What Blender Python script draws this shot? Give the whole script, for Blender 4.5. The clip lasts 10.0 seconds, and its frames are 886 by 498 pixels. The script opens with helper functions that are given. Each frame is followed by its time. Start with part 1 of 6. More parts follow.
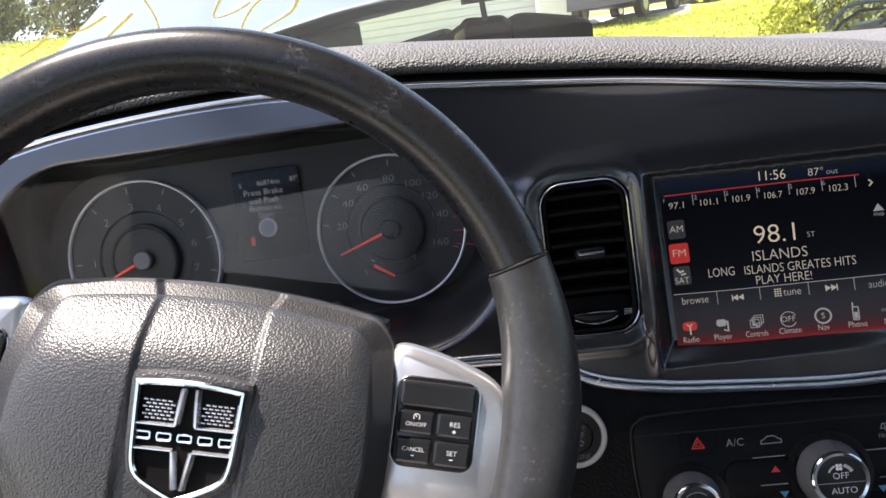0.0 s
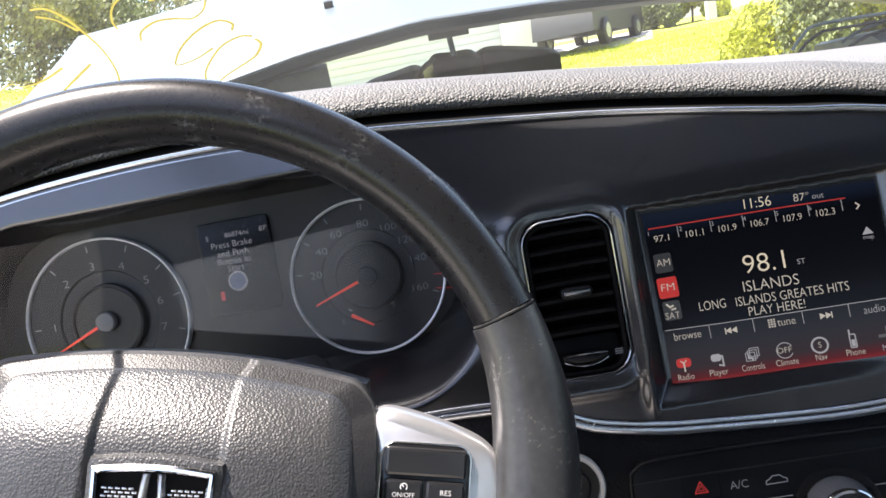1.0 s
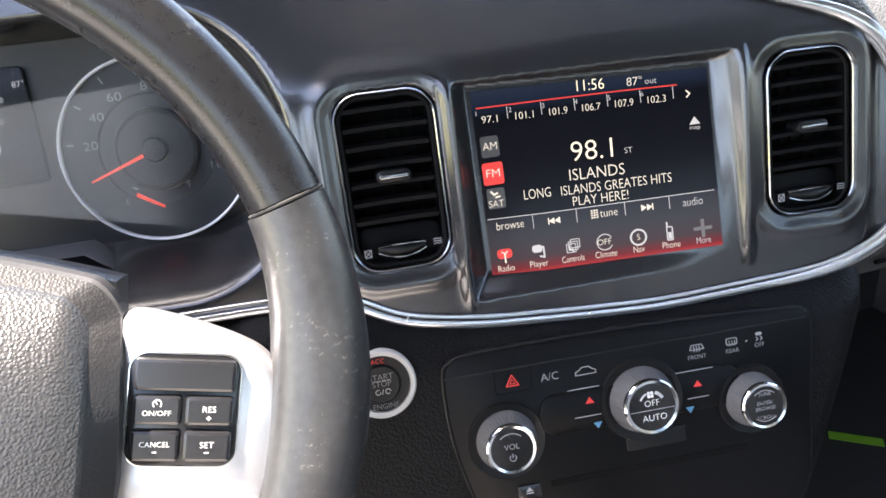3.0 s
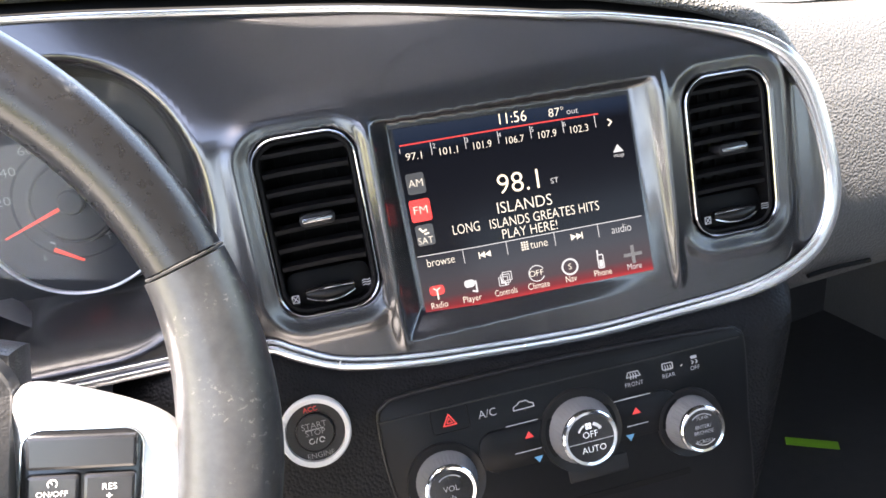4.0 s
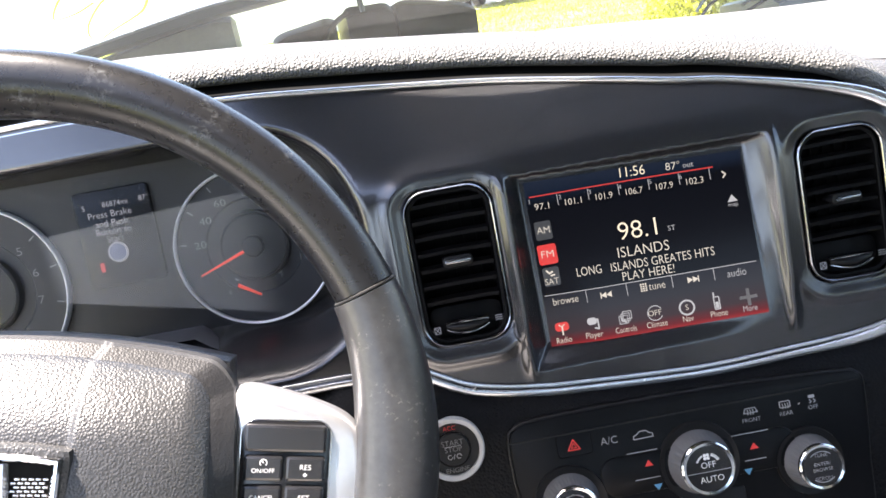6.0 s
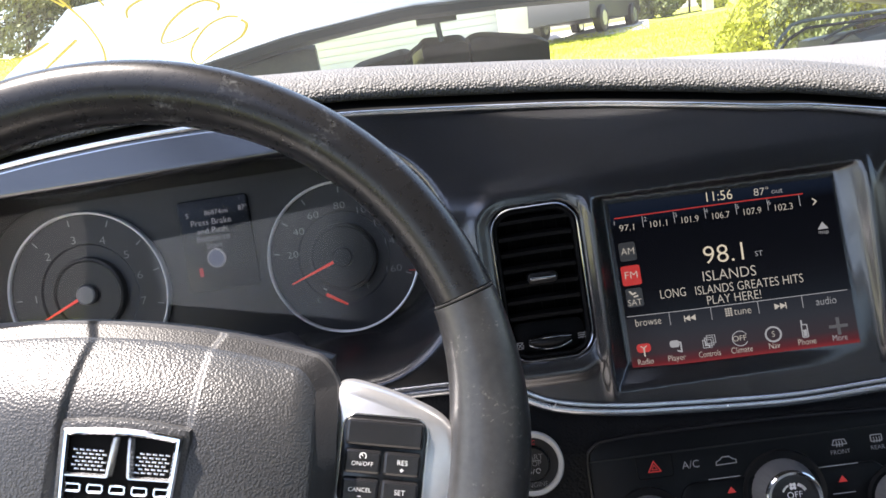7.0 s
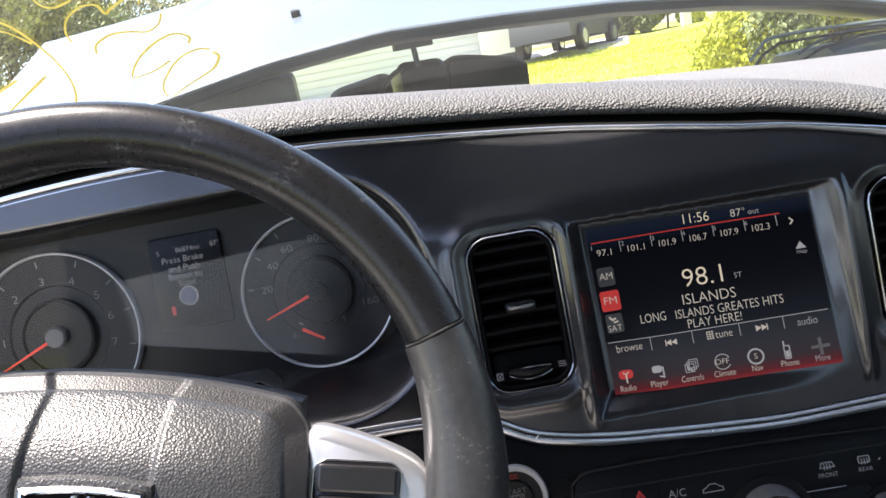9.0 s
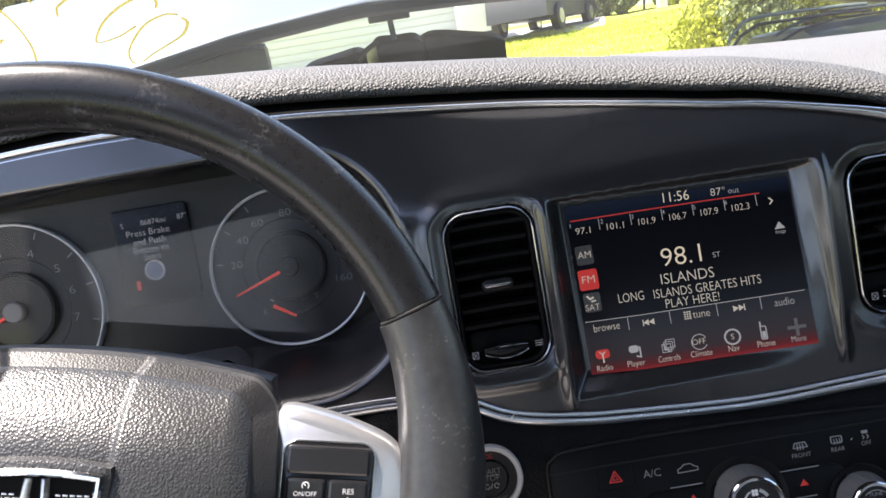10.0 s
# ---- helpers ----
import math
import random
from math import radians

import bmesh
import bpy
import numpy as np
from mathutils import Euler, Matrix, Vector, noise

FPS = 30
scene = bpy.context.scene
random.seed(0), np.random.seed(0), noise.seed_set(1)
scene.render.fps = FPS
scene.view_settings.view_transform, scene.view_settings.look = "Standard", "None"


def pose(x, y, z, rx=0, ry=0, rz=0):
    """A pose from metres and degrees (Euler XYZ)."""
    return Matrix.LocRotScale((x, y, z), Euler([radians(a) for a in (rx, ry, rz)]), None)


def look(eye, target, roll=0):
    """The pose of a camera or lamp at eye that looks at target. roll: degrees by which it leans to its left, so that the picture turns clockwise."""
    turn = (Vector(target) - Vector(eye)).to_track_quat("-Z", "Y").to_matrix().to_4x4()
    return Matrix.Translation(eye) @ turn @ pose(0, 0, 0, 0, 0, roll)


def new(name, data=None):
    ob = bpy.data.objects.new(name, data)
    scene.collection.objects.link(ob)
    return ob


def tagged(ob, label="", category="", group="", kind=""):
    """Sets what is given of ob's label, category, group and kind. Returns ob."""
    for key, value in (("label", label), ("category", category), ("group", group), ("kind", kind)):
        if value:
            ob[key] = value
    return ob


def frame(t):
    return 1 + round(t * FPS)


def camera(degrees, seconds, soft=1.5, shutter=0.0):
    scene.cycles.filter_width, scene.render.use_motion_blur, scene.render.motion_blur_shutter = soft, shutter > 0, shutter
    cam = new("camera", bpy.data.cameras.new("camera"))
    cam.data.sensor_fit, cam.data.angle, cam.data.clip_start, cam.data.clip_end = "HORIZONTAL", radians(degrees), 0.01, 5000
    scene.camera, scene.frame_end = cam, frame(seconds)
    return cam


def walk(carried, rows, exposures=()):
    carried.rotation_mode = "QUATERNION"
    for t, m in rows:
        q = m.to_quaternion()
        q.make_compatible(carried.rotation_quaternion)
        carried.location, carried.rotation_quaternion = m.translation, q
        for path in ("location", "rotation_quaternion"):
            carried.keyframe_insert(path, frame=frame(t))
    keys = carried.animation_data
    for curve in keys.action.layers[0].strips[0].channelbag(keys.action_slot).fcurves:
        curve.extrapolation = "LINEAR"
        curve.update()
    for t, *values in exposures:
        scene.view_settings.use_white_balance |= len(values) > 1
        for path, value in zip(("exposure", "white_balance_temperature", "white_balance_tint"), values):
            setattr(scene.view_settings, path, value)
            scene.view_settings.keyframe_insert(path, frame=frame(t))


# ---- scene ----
cam = camera(64.56, 10.0, soft=1.6)
ROWS = [
    (0.0, (-0.2059, -0.5409, 1.1133), (-0.3061, 0.4160, 0.8409), -8.57),
    (0.2, (-0.2259, -0.5319, 1.1072), (-0.3434, 0.4147, 0.8069), -9.63),
    (0.5, (-0.2103, -0.5086, 1.1104), (-0.3102, 0.4475, 0.8348), -11.07),
    (1.0, (-0.2068, -0.5142, 1.1171), (-0.2704, 0.4559, 0.8827), -10.88),
    (1.5, (-0.2043, -0.5079, 1.1173), (-0.2303, 0.4613, 0.8725), -10.66),
    (2.0, (-0.2011, -0.4960, 1.1116), (-0.1885, 0.4657, 0.8378), -9.09),
    (2.5, (-0.1847, -0.4635, 1.0997), (-0.0781, 0.4679, 0.7517), -6.62),
    (3.0, (-0.1721, -0.4603, 1.0967), (-0.0663, 0.4397, 0.6739), -5.92),
    (3.2, (-0.1622, -0.4588, 1.0997), (-0.0447, 0.4330, 0.6629), -6.58),
    (4.3, (-0.1410, -0.4536, 1.1046), (0.0278, 0.4509, 0.7130), -7.29),
    (4.5, (-0.1446, -0.4548, 1.1032), (0.0337, 0.4499, 0.7165), -7.13),
    (5.0, (-0.1464, -0.4815, 1.1123), (-0.0308, 0.4446, 0.7534), -8.97),
    (5.2, (-0.1578, -0.5055, 1.1191), (-0.1181, 0.4343, 0.7797), -9.89),
    (6.3, (-0.1712, -0.5207, 1.1238), (-0.1743, 0.4381, 0.8397), -10.35),
    (6.5, (-0.1817, -0.5327, 1.1248), (-0.2304, 0.4347, 0.8762), -11.21),
    (7.0, (-0.1914, -0.5312, 1.1184), (-0.2450, 0.4334, 0.8602), -9.19),
    (7.5, (-0.1812, -0.5314, 1.1264), (-0.2276, 0.4425, 0.9045), -11.30),
    (8.0, (-0.1771, -0.5314, 1.1282), (-0.2322, 0.4430, 0.9103), -11.61),
    (8.5, (-0.1806, -0.5216, 1.1237), (-0.2141, 0.4496, 0.8875), -10.58),
    (9.0, (-0.1793, -0.5199, 1.1227), (-0.2137, 0.4517, 0.8883), -10.70),
    (9.5, (-0.1829, -0.5137, 1.1212), (-0.1939, 0.4554, 0.8750), -10.20),
    (10.0, (-0.1821, -0.5072, 1.1176), (-0.1843, 0.4559, 0.8484), -9.53),
]
EXPOSURES = [(0.0, 1.7, 7050, 16), (0.5, 2.1, 7000, 15), (1.5, 2.0, 7000, 15), (2.5, 2.35, 7100, 15), (3.0, 3.35, 7250, 15), (3.2, 3.4, 7250, 15), (4.4, 3.95, 7500, 16), (5.2, 3.55, 7350, 16), (6.4, 2.6, 7000, 15), (7.2, 2.05, 6950, 15), (10.0, 1.95, 6950, 15)]
walk(cam, [(t, look(eye, target, roll)) for t, eye, target, roll in ROWS], EXPOSURES)

# ---- light ----
SUN_AZ, SUN_EL = -85.0, 70.0      # degrees to the right of straight ahead, and up
world = bpy.data.worlds.new("sky")
scene.world = world
world.use_nodes = True
wn = world.node_tree
sky = wn.nodes.new("ShaderNodeTexSky")
sky.sky_type = "NISHITA"
sky.sun_disc = False
sky.sun_elevation = radians(SUN_EL)
sky.sun_rotation = radians(SUN_AZ)
sky.air_density, sky.dust_density, sky.ozone_density = 1.0, 2.0, 1.0
wn.nodes["Background"].inputs[1].default_value = 0.15
wn.links.new(sky.outputs[0], wn.nodes["Background"].inputs[0])
sun = new("sun", bpy.data.lights.new("sun", "SUN"))
sun.data.energy, sun.data.angle, sun.data.color = 5.0, radians(0.55), (1.0, 0.965, 0.92)
SUN_DIR = Vector((math.sin(radians(SUN_AZ)) * math.cos(radians(SUN_EL)), math.cos(radians(SUN_AZ)) * math.cos(radians(SUN_EL)), math.sin(radians(SUN_EL))))
sun.matrix_world = look(SUN_DIR * 20, (0, 0, 0))


# ---- materials ----
def mat(name, colour, rough=0.5, metal=0.0, coat=0.0, spec=0.5, var=0.15, scale=30.0, bump=None, spots=None, emit=None, coords="Object", rvar=0.08):
    """colour with two scales of variation; bump: (kind, scale, strength, depth); spots: (colour, scale, low, high) wear, kept to patches by a further (scale, low, high)"""
    m = bpy.data.materials.new(name)
    m.use_nodes = True
    nt = m.node_tree
    b = nt.nodes["Principled BSDF"]
    tc = nt.nodes.new("ShaderNodeTexCoord").outputs[coords]

    def node(kind, **inputs):
        n = nt.nodes.new(kind)
        for k, v in inputs.items():
            if hasattr(v, "is_output"):
                nt.links.new(v, n.inputs[k])
            else:
                n.inputs[k].default_value = v
        return n

    def noise_out(s, detail=3.0, rgh=0.6):
        return node("ShaderNodeTexNoise", Vector=tc, Scale=s, Detail=detail, Roughness=rgh).outputs[0]

    col = None
    if var:
        mix = nt.nodes.new("ShaderNodeMix")
        mix.data_type = "RGBA"
        big, small = noise_out(scale, 2), noise_out(scale * 11, 4)
        add = node("ShaderNodeMath")
        add.operation = "ADD"
        nt.links.new(big, add.inputs[0])
        nt.links.new(small, add.inputs[1])
        half = node("ShaderNodeMapRange", **{"Value": add.outputs[0], "From Min": 0.6, "From Max": 1.4})
        nt.links.new(half.outputs[0], mix.inputs[0])
        mix.inputs[6].default_value = (*[c * (1 - var) for c in colour], 1)
        mix.inputs[7].default_value = (*[min(1, c * (1 + var)) for c in colour], 1)
        col = mix.outputs[2]
        rr = node("ShaderNodeMapRange", **{"Value": small, "To Min": max(0.02, rough - rvar), "To Max": min(1, rough + rvar)})
        nt.links.new(rr.outputs[0], b.inputs["Roughness"])
    else:
        b.inputs["Roughness"].default_value = rough
        b.inputs["Base Color"].default_value = (*colour, 1)
    if spots:
        scol, sscale, lo, hi, *mask = spots
        f = node("ShaderNodeMapRange", **{"Value": noise_out(sscale, 6, 0.7), "From Min": lo, "From Max": hi})
        if mask:
            g = node("ShaderNodeMapRange", **{"Value": noise_out(mask[0], 2), "From Min": mask[1], "From Max": mask[2]})
            both = node("ShaderNodeMath")
            both.operation = "MULTIPLY"
            nt.links.new(f.outputs[0], both.inputs[0])
            nt.links.new(g.outputs[0], both.inputs[1])
            f = both
        mix2 = nt.nodes.new("ShaderNodeMix")
        mix2.data_type = "RGBA"
        nt.links.new(f.outputs[0], mix2.inputs[0])
        if col:
            nt.links.new(col, mix2.inputs[6])
        else:
            mix2.inputs[6].default_value = (*colour, 1)
        mix2.inputs[7].default_value = (*scol, 1)
        col = mix2.outputs[2]
    if col:
        nt.links.new(col, b.inputs["Base Color"])
    b.inputs["Metallic"].default_value = metal
    b.inputs["Specular IOR Level"].default_value = spec
    b.inputs["Coat Weight"].default_value = coat
    b.inputs["Coat Roughness"].default_value = 0.08
    if bump:
        kind, bs, strength, dist = bump
        if kind == "grain":
            src = node("ShaderNodeTexVoronoi", Vector=node("ShaderNodeMixRGB", Fac=0.0003, Color1=tc, Color2=node("ShaderNodeTexNoise", Vector=tc, Scale=bs * 0.6).outputs[1]).outputs[0], Scale=bs).outputs[0]
            src = node("ShaderNodeMapRange", **{"Value": src, "From Min": 0.0, "From Max": 0.75, "To Min": 1.0, "To Max": 0.0}).outputs[0]
        elif kind == "weave":
            src = node("ShaderNodeTexChecker", Vector=tc, Scale=bs).outputs[1]
        else:
            src = noise_out(bs, 5)
        bn = node("ShaderNodeBump", Strength=strength, Distance=dist, Height=src)
        nt.links.new(bn.outputs[0], b.inputs["Normal"])
    if emit:
        b.inputs["Emission Color"].default_value = (*emit[0], 1)
        b.inputs["Emission Strength"].default_value = emit[1]
    return m


LEATHER = mat("grained_black_vinyl", (0.030, 0.0305, 0.0315), 0.38, spec=0.62, var=0.15, scale=25, rvar=0.04, bump=("grain", 760, 0.34, 0.0008))
LIP = mat("fine_grained_vinyl", (0.032, 0.032, 0.033), 0.42, spec=0.55, var=0.12, scale=25, bump=("noise", 900, 0.3, 0.0003))
RIM_TOP = mat("smooth_worn_leather", (0.0105, 0.0106, 0.0115), 0.28, spec=0.40, var=0.15, scale=18, rvar=0.04, bump=("noise", 420, 0.18, 0.0003), spots=((0.115, 0.12, 0.122), 320, 0.50, 0.70, 28, 0.55, 0.74))
RIM_GRIP = mat("rubbed_leather_grip", (0.026, 0.026, 0.0265), 0.34, spec=0.6, var=0.35, scale=22, bump=("noise", 300, 0.3, 0.0005), spots=((0.15, 0.145, 0.125), 330, 0.58, 0.67, 45, 0.50, 0.66))
CONSOLE = mat("black_console_skin", (0.0045, 0.0045, 0.005), 0.5, spec=0.13, var=0.15, scale=10, bump=("grain", 420, 0.5, 0.0008))
SEAM = mat("dark_seam", (0.01, 0.01, 0.01), 0.8, var=0.1)
PAD = mat("grained_dash_pad", (0.084, 0.083, 0.082), 0.56, spec=0.45, var=0.15, scale=12, bump=("grain", 430, 0.80, 0.0017))
# paler than the skin of the passenger panel
DASH_TOP = mat("pale_dash_top_skin", (0.112, 0.111, 0.111), 0.6, var=0.12, scale=9, bump=("grain", 420, 0.6, 0.0012))
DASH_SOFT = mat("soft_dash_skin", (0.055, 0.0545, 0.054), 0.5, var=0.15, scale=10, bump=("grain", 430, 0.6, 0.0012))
BEZEL = mat("gunmetal_woven_trim", (0.098, 0.099, 0.103), 0.23, metal=0.90, spec=0.3, var=0.06, scale=14, rvar=0.0, bump=("weave", 620, 0.30, 0.0002))
SATIN = mat("satin_silver_trim", (0.62, 0.62, 0.63), 0.34, metal=0.85, var=0.05, scale=20, rvar=0.0)
CHROME = mat("chrome", (0.78, 0.79, 0.80), 0.12, metal=1.0, var=0.05, scale=60)
BRIGHT = mat("brushed_bright_trim", (0.58, 0.59, 0.61), 0.22, metal=0.8, var=0.08, scale=60)
DARK_CHROME = mat("dark_chrome", (0.30, 0.31, 0.33), 0.18, metal=1.0, var=0.08, scale=60)
BLACK = mat("black_plastic", (0.0055, 0.0055, 0.006), 0.45, spec=0.3, var=0.2, scale=40, bump=("noise", 700, 0.15, 0.0003))
GLOSS = mat("gloss_black_plastic", (0.012, 0.012, 0.013), 0.22, var=0.2, scale=40, spots=((0.06, 0.06, 0.06), 260, 0.72, 0.77))
PANEL = mat("charcoal_panel_plastic", (0.0038, 0.004, 0.0046), 0.36, spec=0.14, var=0.2, scale=22, bump=("noise", 900, 0.2, 0.0003), spots=((0.2, 0.2, 0.19), 190, 0.755, 0.78))
# darker copy of the airbag cover's vinyl, with shade put into its colour
COVER_SIDE = mat("shaded_black_vinyl", (0.014, 0.014, 0.015), 0.45, spec=0.4, var=0.15, scale=25, bump=("grain", 800, 0.25, 0.0005))
DARK = mat("deep_black", (0.004, 0.004, 0.004), 0.8, spec=0.1, var=0.2)
SLAT = mat("matt_black_slat", (0.0030, 0.0030, 0.0034), 0.55, spec=0.12, var=0.2, scale=40)
PRINT = mat("white_print", (0.75, 0.75, 0.74), 0.5, var=0.05)
DIAL_PRINT = mat("dim_dial_print", (0.17, 0.17, 0.175), 0.5, var=0.1)
PRINT_DIM = mat("grey_print", (0.30, 0.30, 0.31), 0.5, var=0.1)
RED_PRINT = mat("red_print", (0.42, 0.03, 0.028), 0.4, var=0.1, emit=((1.0, 0.05, 0.04), 0.03))
BLUE_PRINT = mat("blue_print", (0.08, 0.25, 0.42), 0.4, var=0.1)
RUBBER = mat("knob_rubber", (0.13, 0.13, 0.135), 0.45, metal=0.3, var=0.1, scale=50)
NEEDLE = mat("red_needle", (0.75, 0.05, 0.03), 0.4, var=0.05, emit=((1.0, 0.08, 0.04), 0.08))
DIAL = mat("dial_face", (0.026, 0.027, 0.030), 0.45, spec=0.3, var=0.12, scale=30)
DIAL_DARK = mat("dial_inner", (0.005, 0.005, 0.0055), 0.5, var=0.12, scale=30)
HOUSING = mat("cluster_housing", (0.014, 0.014, 0.015), 0.42, spec=0.3, var=0.2, scale=20)
HEADLINER = mat("black_headliner", (0.016, 0.0155, 0.0155), 0.9, spec=0.2, var=0.1, scale=40, bump=("noise", 500, 0.3, 0.0005))
LEDGE = mat("satin_ledge_plastic", (0.16, 0.16, 0.17), 0.30, metal=0.5, var=0.06, scale=20, rvar=0.0)
FABRIC = mat("grey_headliner", (0.45, 0.44, 0.42), 0.9, var=0.08, scale=40, bump=("noise", 500, 0.3, 0.0005))
CARPET = mat("black_carpet", (0.012, 0.012, 0.013), 0.95, var=0.3, scale=60, bump=("noise", 500, 0.6, 0.002))
GREEN_TAPE = mat("green_strip", (0.14, 0.32, 0.02), 0.5, var=0.1, scale=60)
SKIN_SEAT = mat("black_seat_leather", (0.03, 0.03, 0.03), 0.5, var=0.2, scale=10, bump=("grain", 300, 0.4, 0.001))
SEAT_CLOTH = mat("light_grey_seat_cloth", (0.50, 0.47, 0.44), 0.8, var=0.12, scale=10, bump=("noise", 600, 0.2, 0.0005))
PAINT = mat("silver_blue_car_paint", (0.095, 0.113, 0.127), 0.42, metal=0.12, coat=0.25, var=0.06, scale=6)
PAINT_DARK = mat("dark_hood_underside", (0.008, 0.018, 0.020), 0.6, var=0.2, scale=20)
ENGINE = mat("engine_bay_plastic", (0.034, 0.046, 0.046), 0.55, var=0.3, scale=20, bump=("noise", 120, 0.3, 0.002))
GREYPART = mat("grey_coated_metal", (0.085, 0.108, 0.104), 0.6, var=0.2, scale=15)
MARKER = mat("yellow_paint_marker", (0.88, 0.74, 0.16), 0.5, var=0.15, scale=90)


def glow(name, colour, strength):
    m = bpy.data.materials.new(name)
    m.use_nodes = True
    b = m.node_tree.nodes["Principled BSDF"]
    b.inputs["Base Color"].default_value = (0.01, 0.01, 0.01, 1)
    b.inputs["Roughness"].default_value = 0.3
    b.inputs["Emission Color"].default_value = (*colour, 1)
    b.inputs["Emission Strength"].default_value = strength
    return m


LIT = glow("lit_text", (1.0, 0.95, 0.86), 0.105)
LIT_AMBER = glow("lit_cream_text", (1.0, 0.91, 0.72), 0.15)
LIT_DIM = glow("lit_grey_text", (0.75, 0.78, 0.85), 0.095)
LIT_RED = glow("lit_red", (1.0, 0.06, 0.05), 0.09)
LIT_CLUSTER = glow("lit_cluster_text", (0.8, 0.85, 1.0), 0.075)


def thin_glass(name, tint=(1, 1, 1), gloss=1.0, dust=0.0, rough=0.02, scatter="ShaderNodeBsdfTranslucent", painted_sheen=None):
    """a single clear sheet: passes light straight on and mirrors by Fresnel; dust scatters a little;
    the last argument, (amount, edges as (a, b, c, softness) of half planes a*x + b*y > c), paints a pale sheen of light
    on a part of it"""
    m = bpy.data.materials.new(name)
    m.use_nodes = True
    nt = m.node_tree
    nt.nodes.remove(nt.nodes["Principled BSDF"])
    out = nt.nodes["Material Output"]
    tr = nt.nodes.new("ShaderNodeBsdfTransparent")
    tr.inputs[0].default_value = (*tint, 1)
    gl = nt.nodes.new("ShaderNodeBsdfGlossy")
    gl.inputs["Roughness"].default_value = rough
    fr = nt.nodes.new("ShaderNodeFresnel")
    fr.inputs[0].default_value = 1.48
    mul = nt.nodes.new("ShaderNodeMath")
    mul.operation = "MULTIPLY"
    mul.inputs[1].default_value = gloss
    nt.links.new(fr.outputs[0], mul.inputs[0])
    mx = nt.nodes.new("ShaderNodeMixShader")
    nt.links.new(mul.outputs[0], mx.inputs[0])
    nt.links.new(tr.outputs[0], mx.inputs[1])
    nt.links.new(gl.outputs[0], mx.inputs[2])
    last = mx
    if dust:
        df = nt.nodes.new(scatter)
        df.inputs[0].default_value = (0.6, 0.6, 0.58, 1)
        nz = nt.nodes.new("ShaderNodeTexNoise")
        nz.inputs["Scale"].default_value = 14
        nz.inputs["Detail"].default_value = 6
        rg = nt.nodes.new("ShaderNodeMapRange")
        rg.inputs["From Min"].default_value, rg.inputs["From Max"].default_value = 0.3, 0.75
        rg.inputs["To Min"].default_value, rg.inputs["To Max"].default_value = dust * 0.4, dust
        nt.links.new(nz.outputs[0], rg.inputs[0])
        amount = rg.outputs[0]
        if painted_sheen:
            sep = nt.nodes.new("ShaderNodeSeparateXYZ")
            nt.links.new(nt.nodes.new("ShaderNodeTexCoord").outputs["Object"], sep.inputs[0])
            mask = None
            for a, b, c, soft in painted_sheen[1]:
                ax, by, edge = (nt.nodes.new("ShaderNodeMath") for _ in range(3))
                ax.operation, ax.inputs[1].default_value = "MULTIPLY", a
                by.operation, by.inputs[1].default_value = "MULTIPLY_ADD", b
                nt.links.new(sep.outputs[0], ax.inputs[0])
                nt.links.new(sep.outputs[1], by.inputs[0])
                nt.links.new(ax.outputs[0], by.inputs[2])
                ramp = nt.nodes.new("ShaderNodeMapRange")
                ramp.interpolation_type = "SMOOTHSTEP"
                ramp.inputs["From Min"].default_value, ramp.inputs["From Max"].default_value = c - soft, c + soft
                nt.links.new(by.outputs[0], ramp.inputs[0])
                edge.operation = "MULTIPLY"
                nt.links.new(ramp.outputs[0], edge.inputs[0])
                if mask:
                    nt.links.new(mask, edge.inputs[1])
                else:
                    edge.inputs[1].default_value = painted_sheen[0]
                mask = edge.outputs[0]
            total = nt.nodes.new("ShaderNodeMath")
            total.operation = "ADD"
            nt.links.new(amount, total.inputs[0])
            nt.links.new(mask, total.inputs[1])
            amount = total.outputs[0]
        m2 = nt.nodes.new("ShaderNodeMixShader")
        nt.links.new(amount, m2.inputs[0])
        nt.links.new(mx.outputs[0], m2.inputs[1])
        nt.links.new(df.outputs[0], m2.inputs[2])
        last = m2
    nt.links.new(last.outputs[0], out.inputs[0])
    return m


WINDSCREEN = thin_glass("windscreen_glass", (0.89, 0.95, 0.945), 0.05, dust=0.022)
# the bounded pale patch paints in lit haze over the dials
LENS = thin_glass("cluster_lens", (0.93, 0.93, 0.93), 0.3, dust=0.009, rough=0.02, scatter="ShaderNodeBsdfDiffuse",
                  painted_sheen=(0.18, ((0.05, -1, -0.046, 0.0015), (0.25, 1, -0.019, 0.0015), (1, 0, -0.034, 0.007), (-1, 0, -0.122, 0.024))))


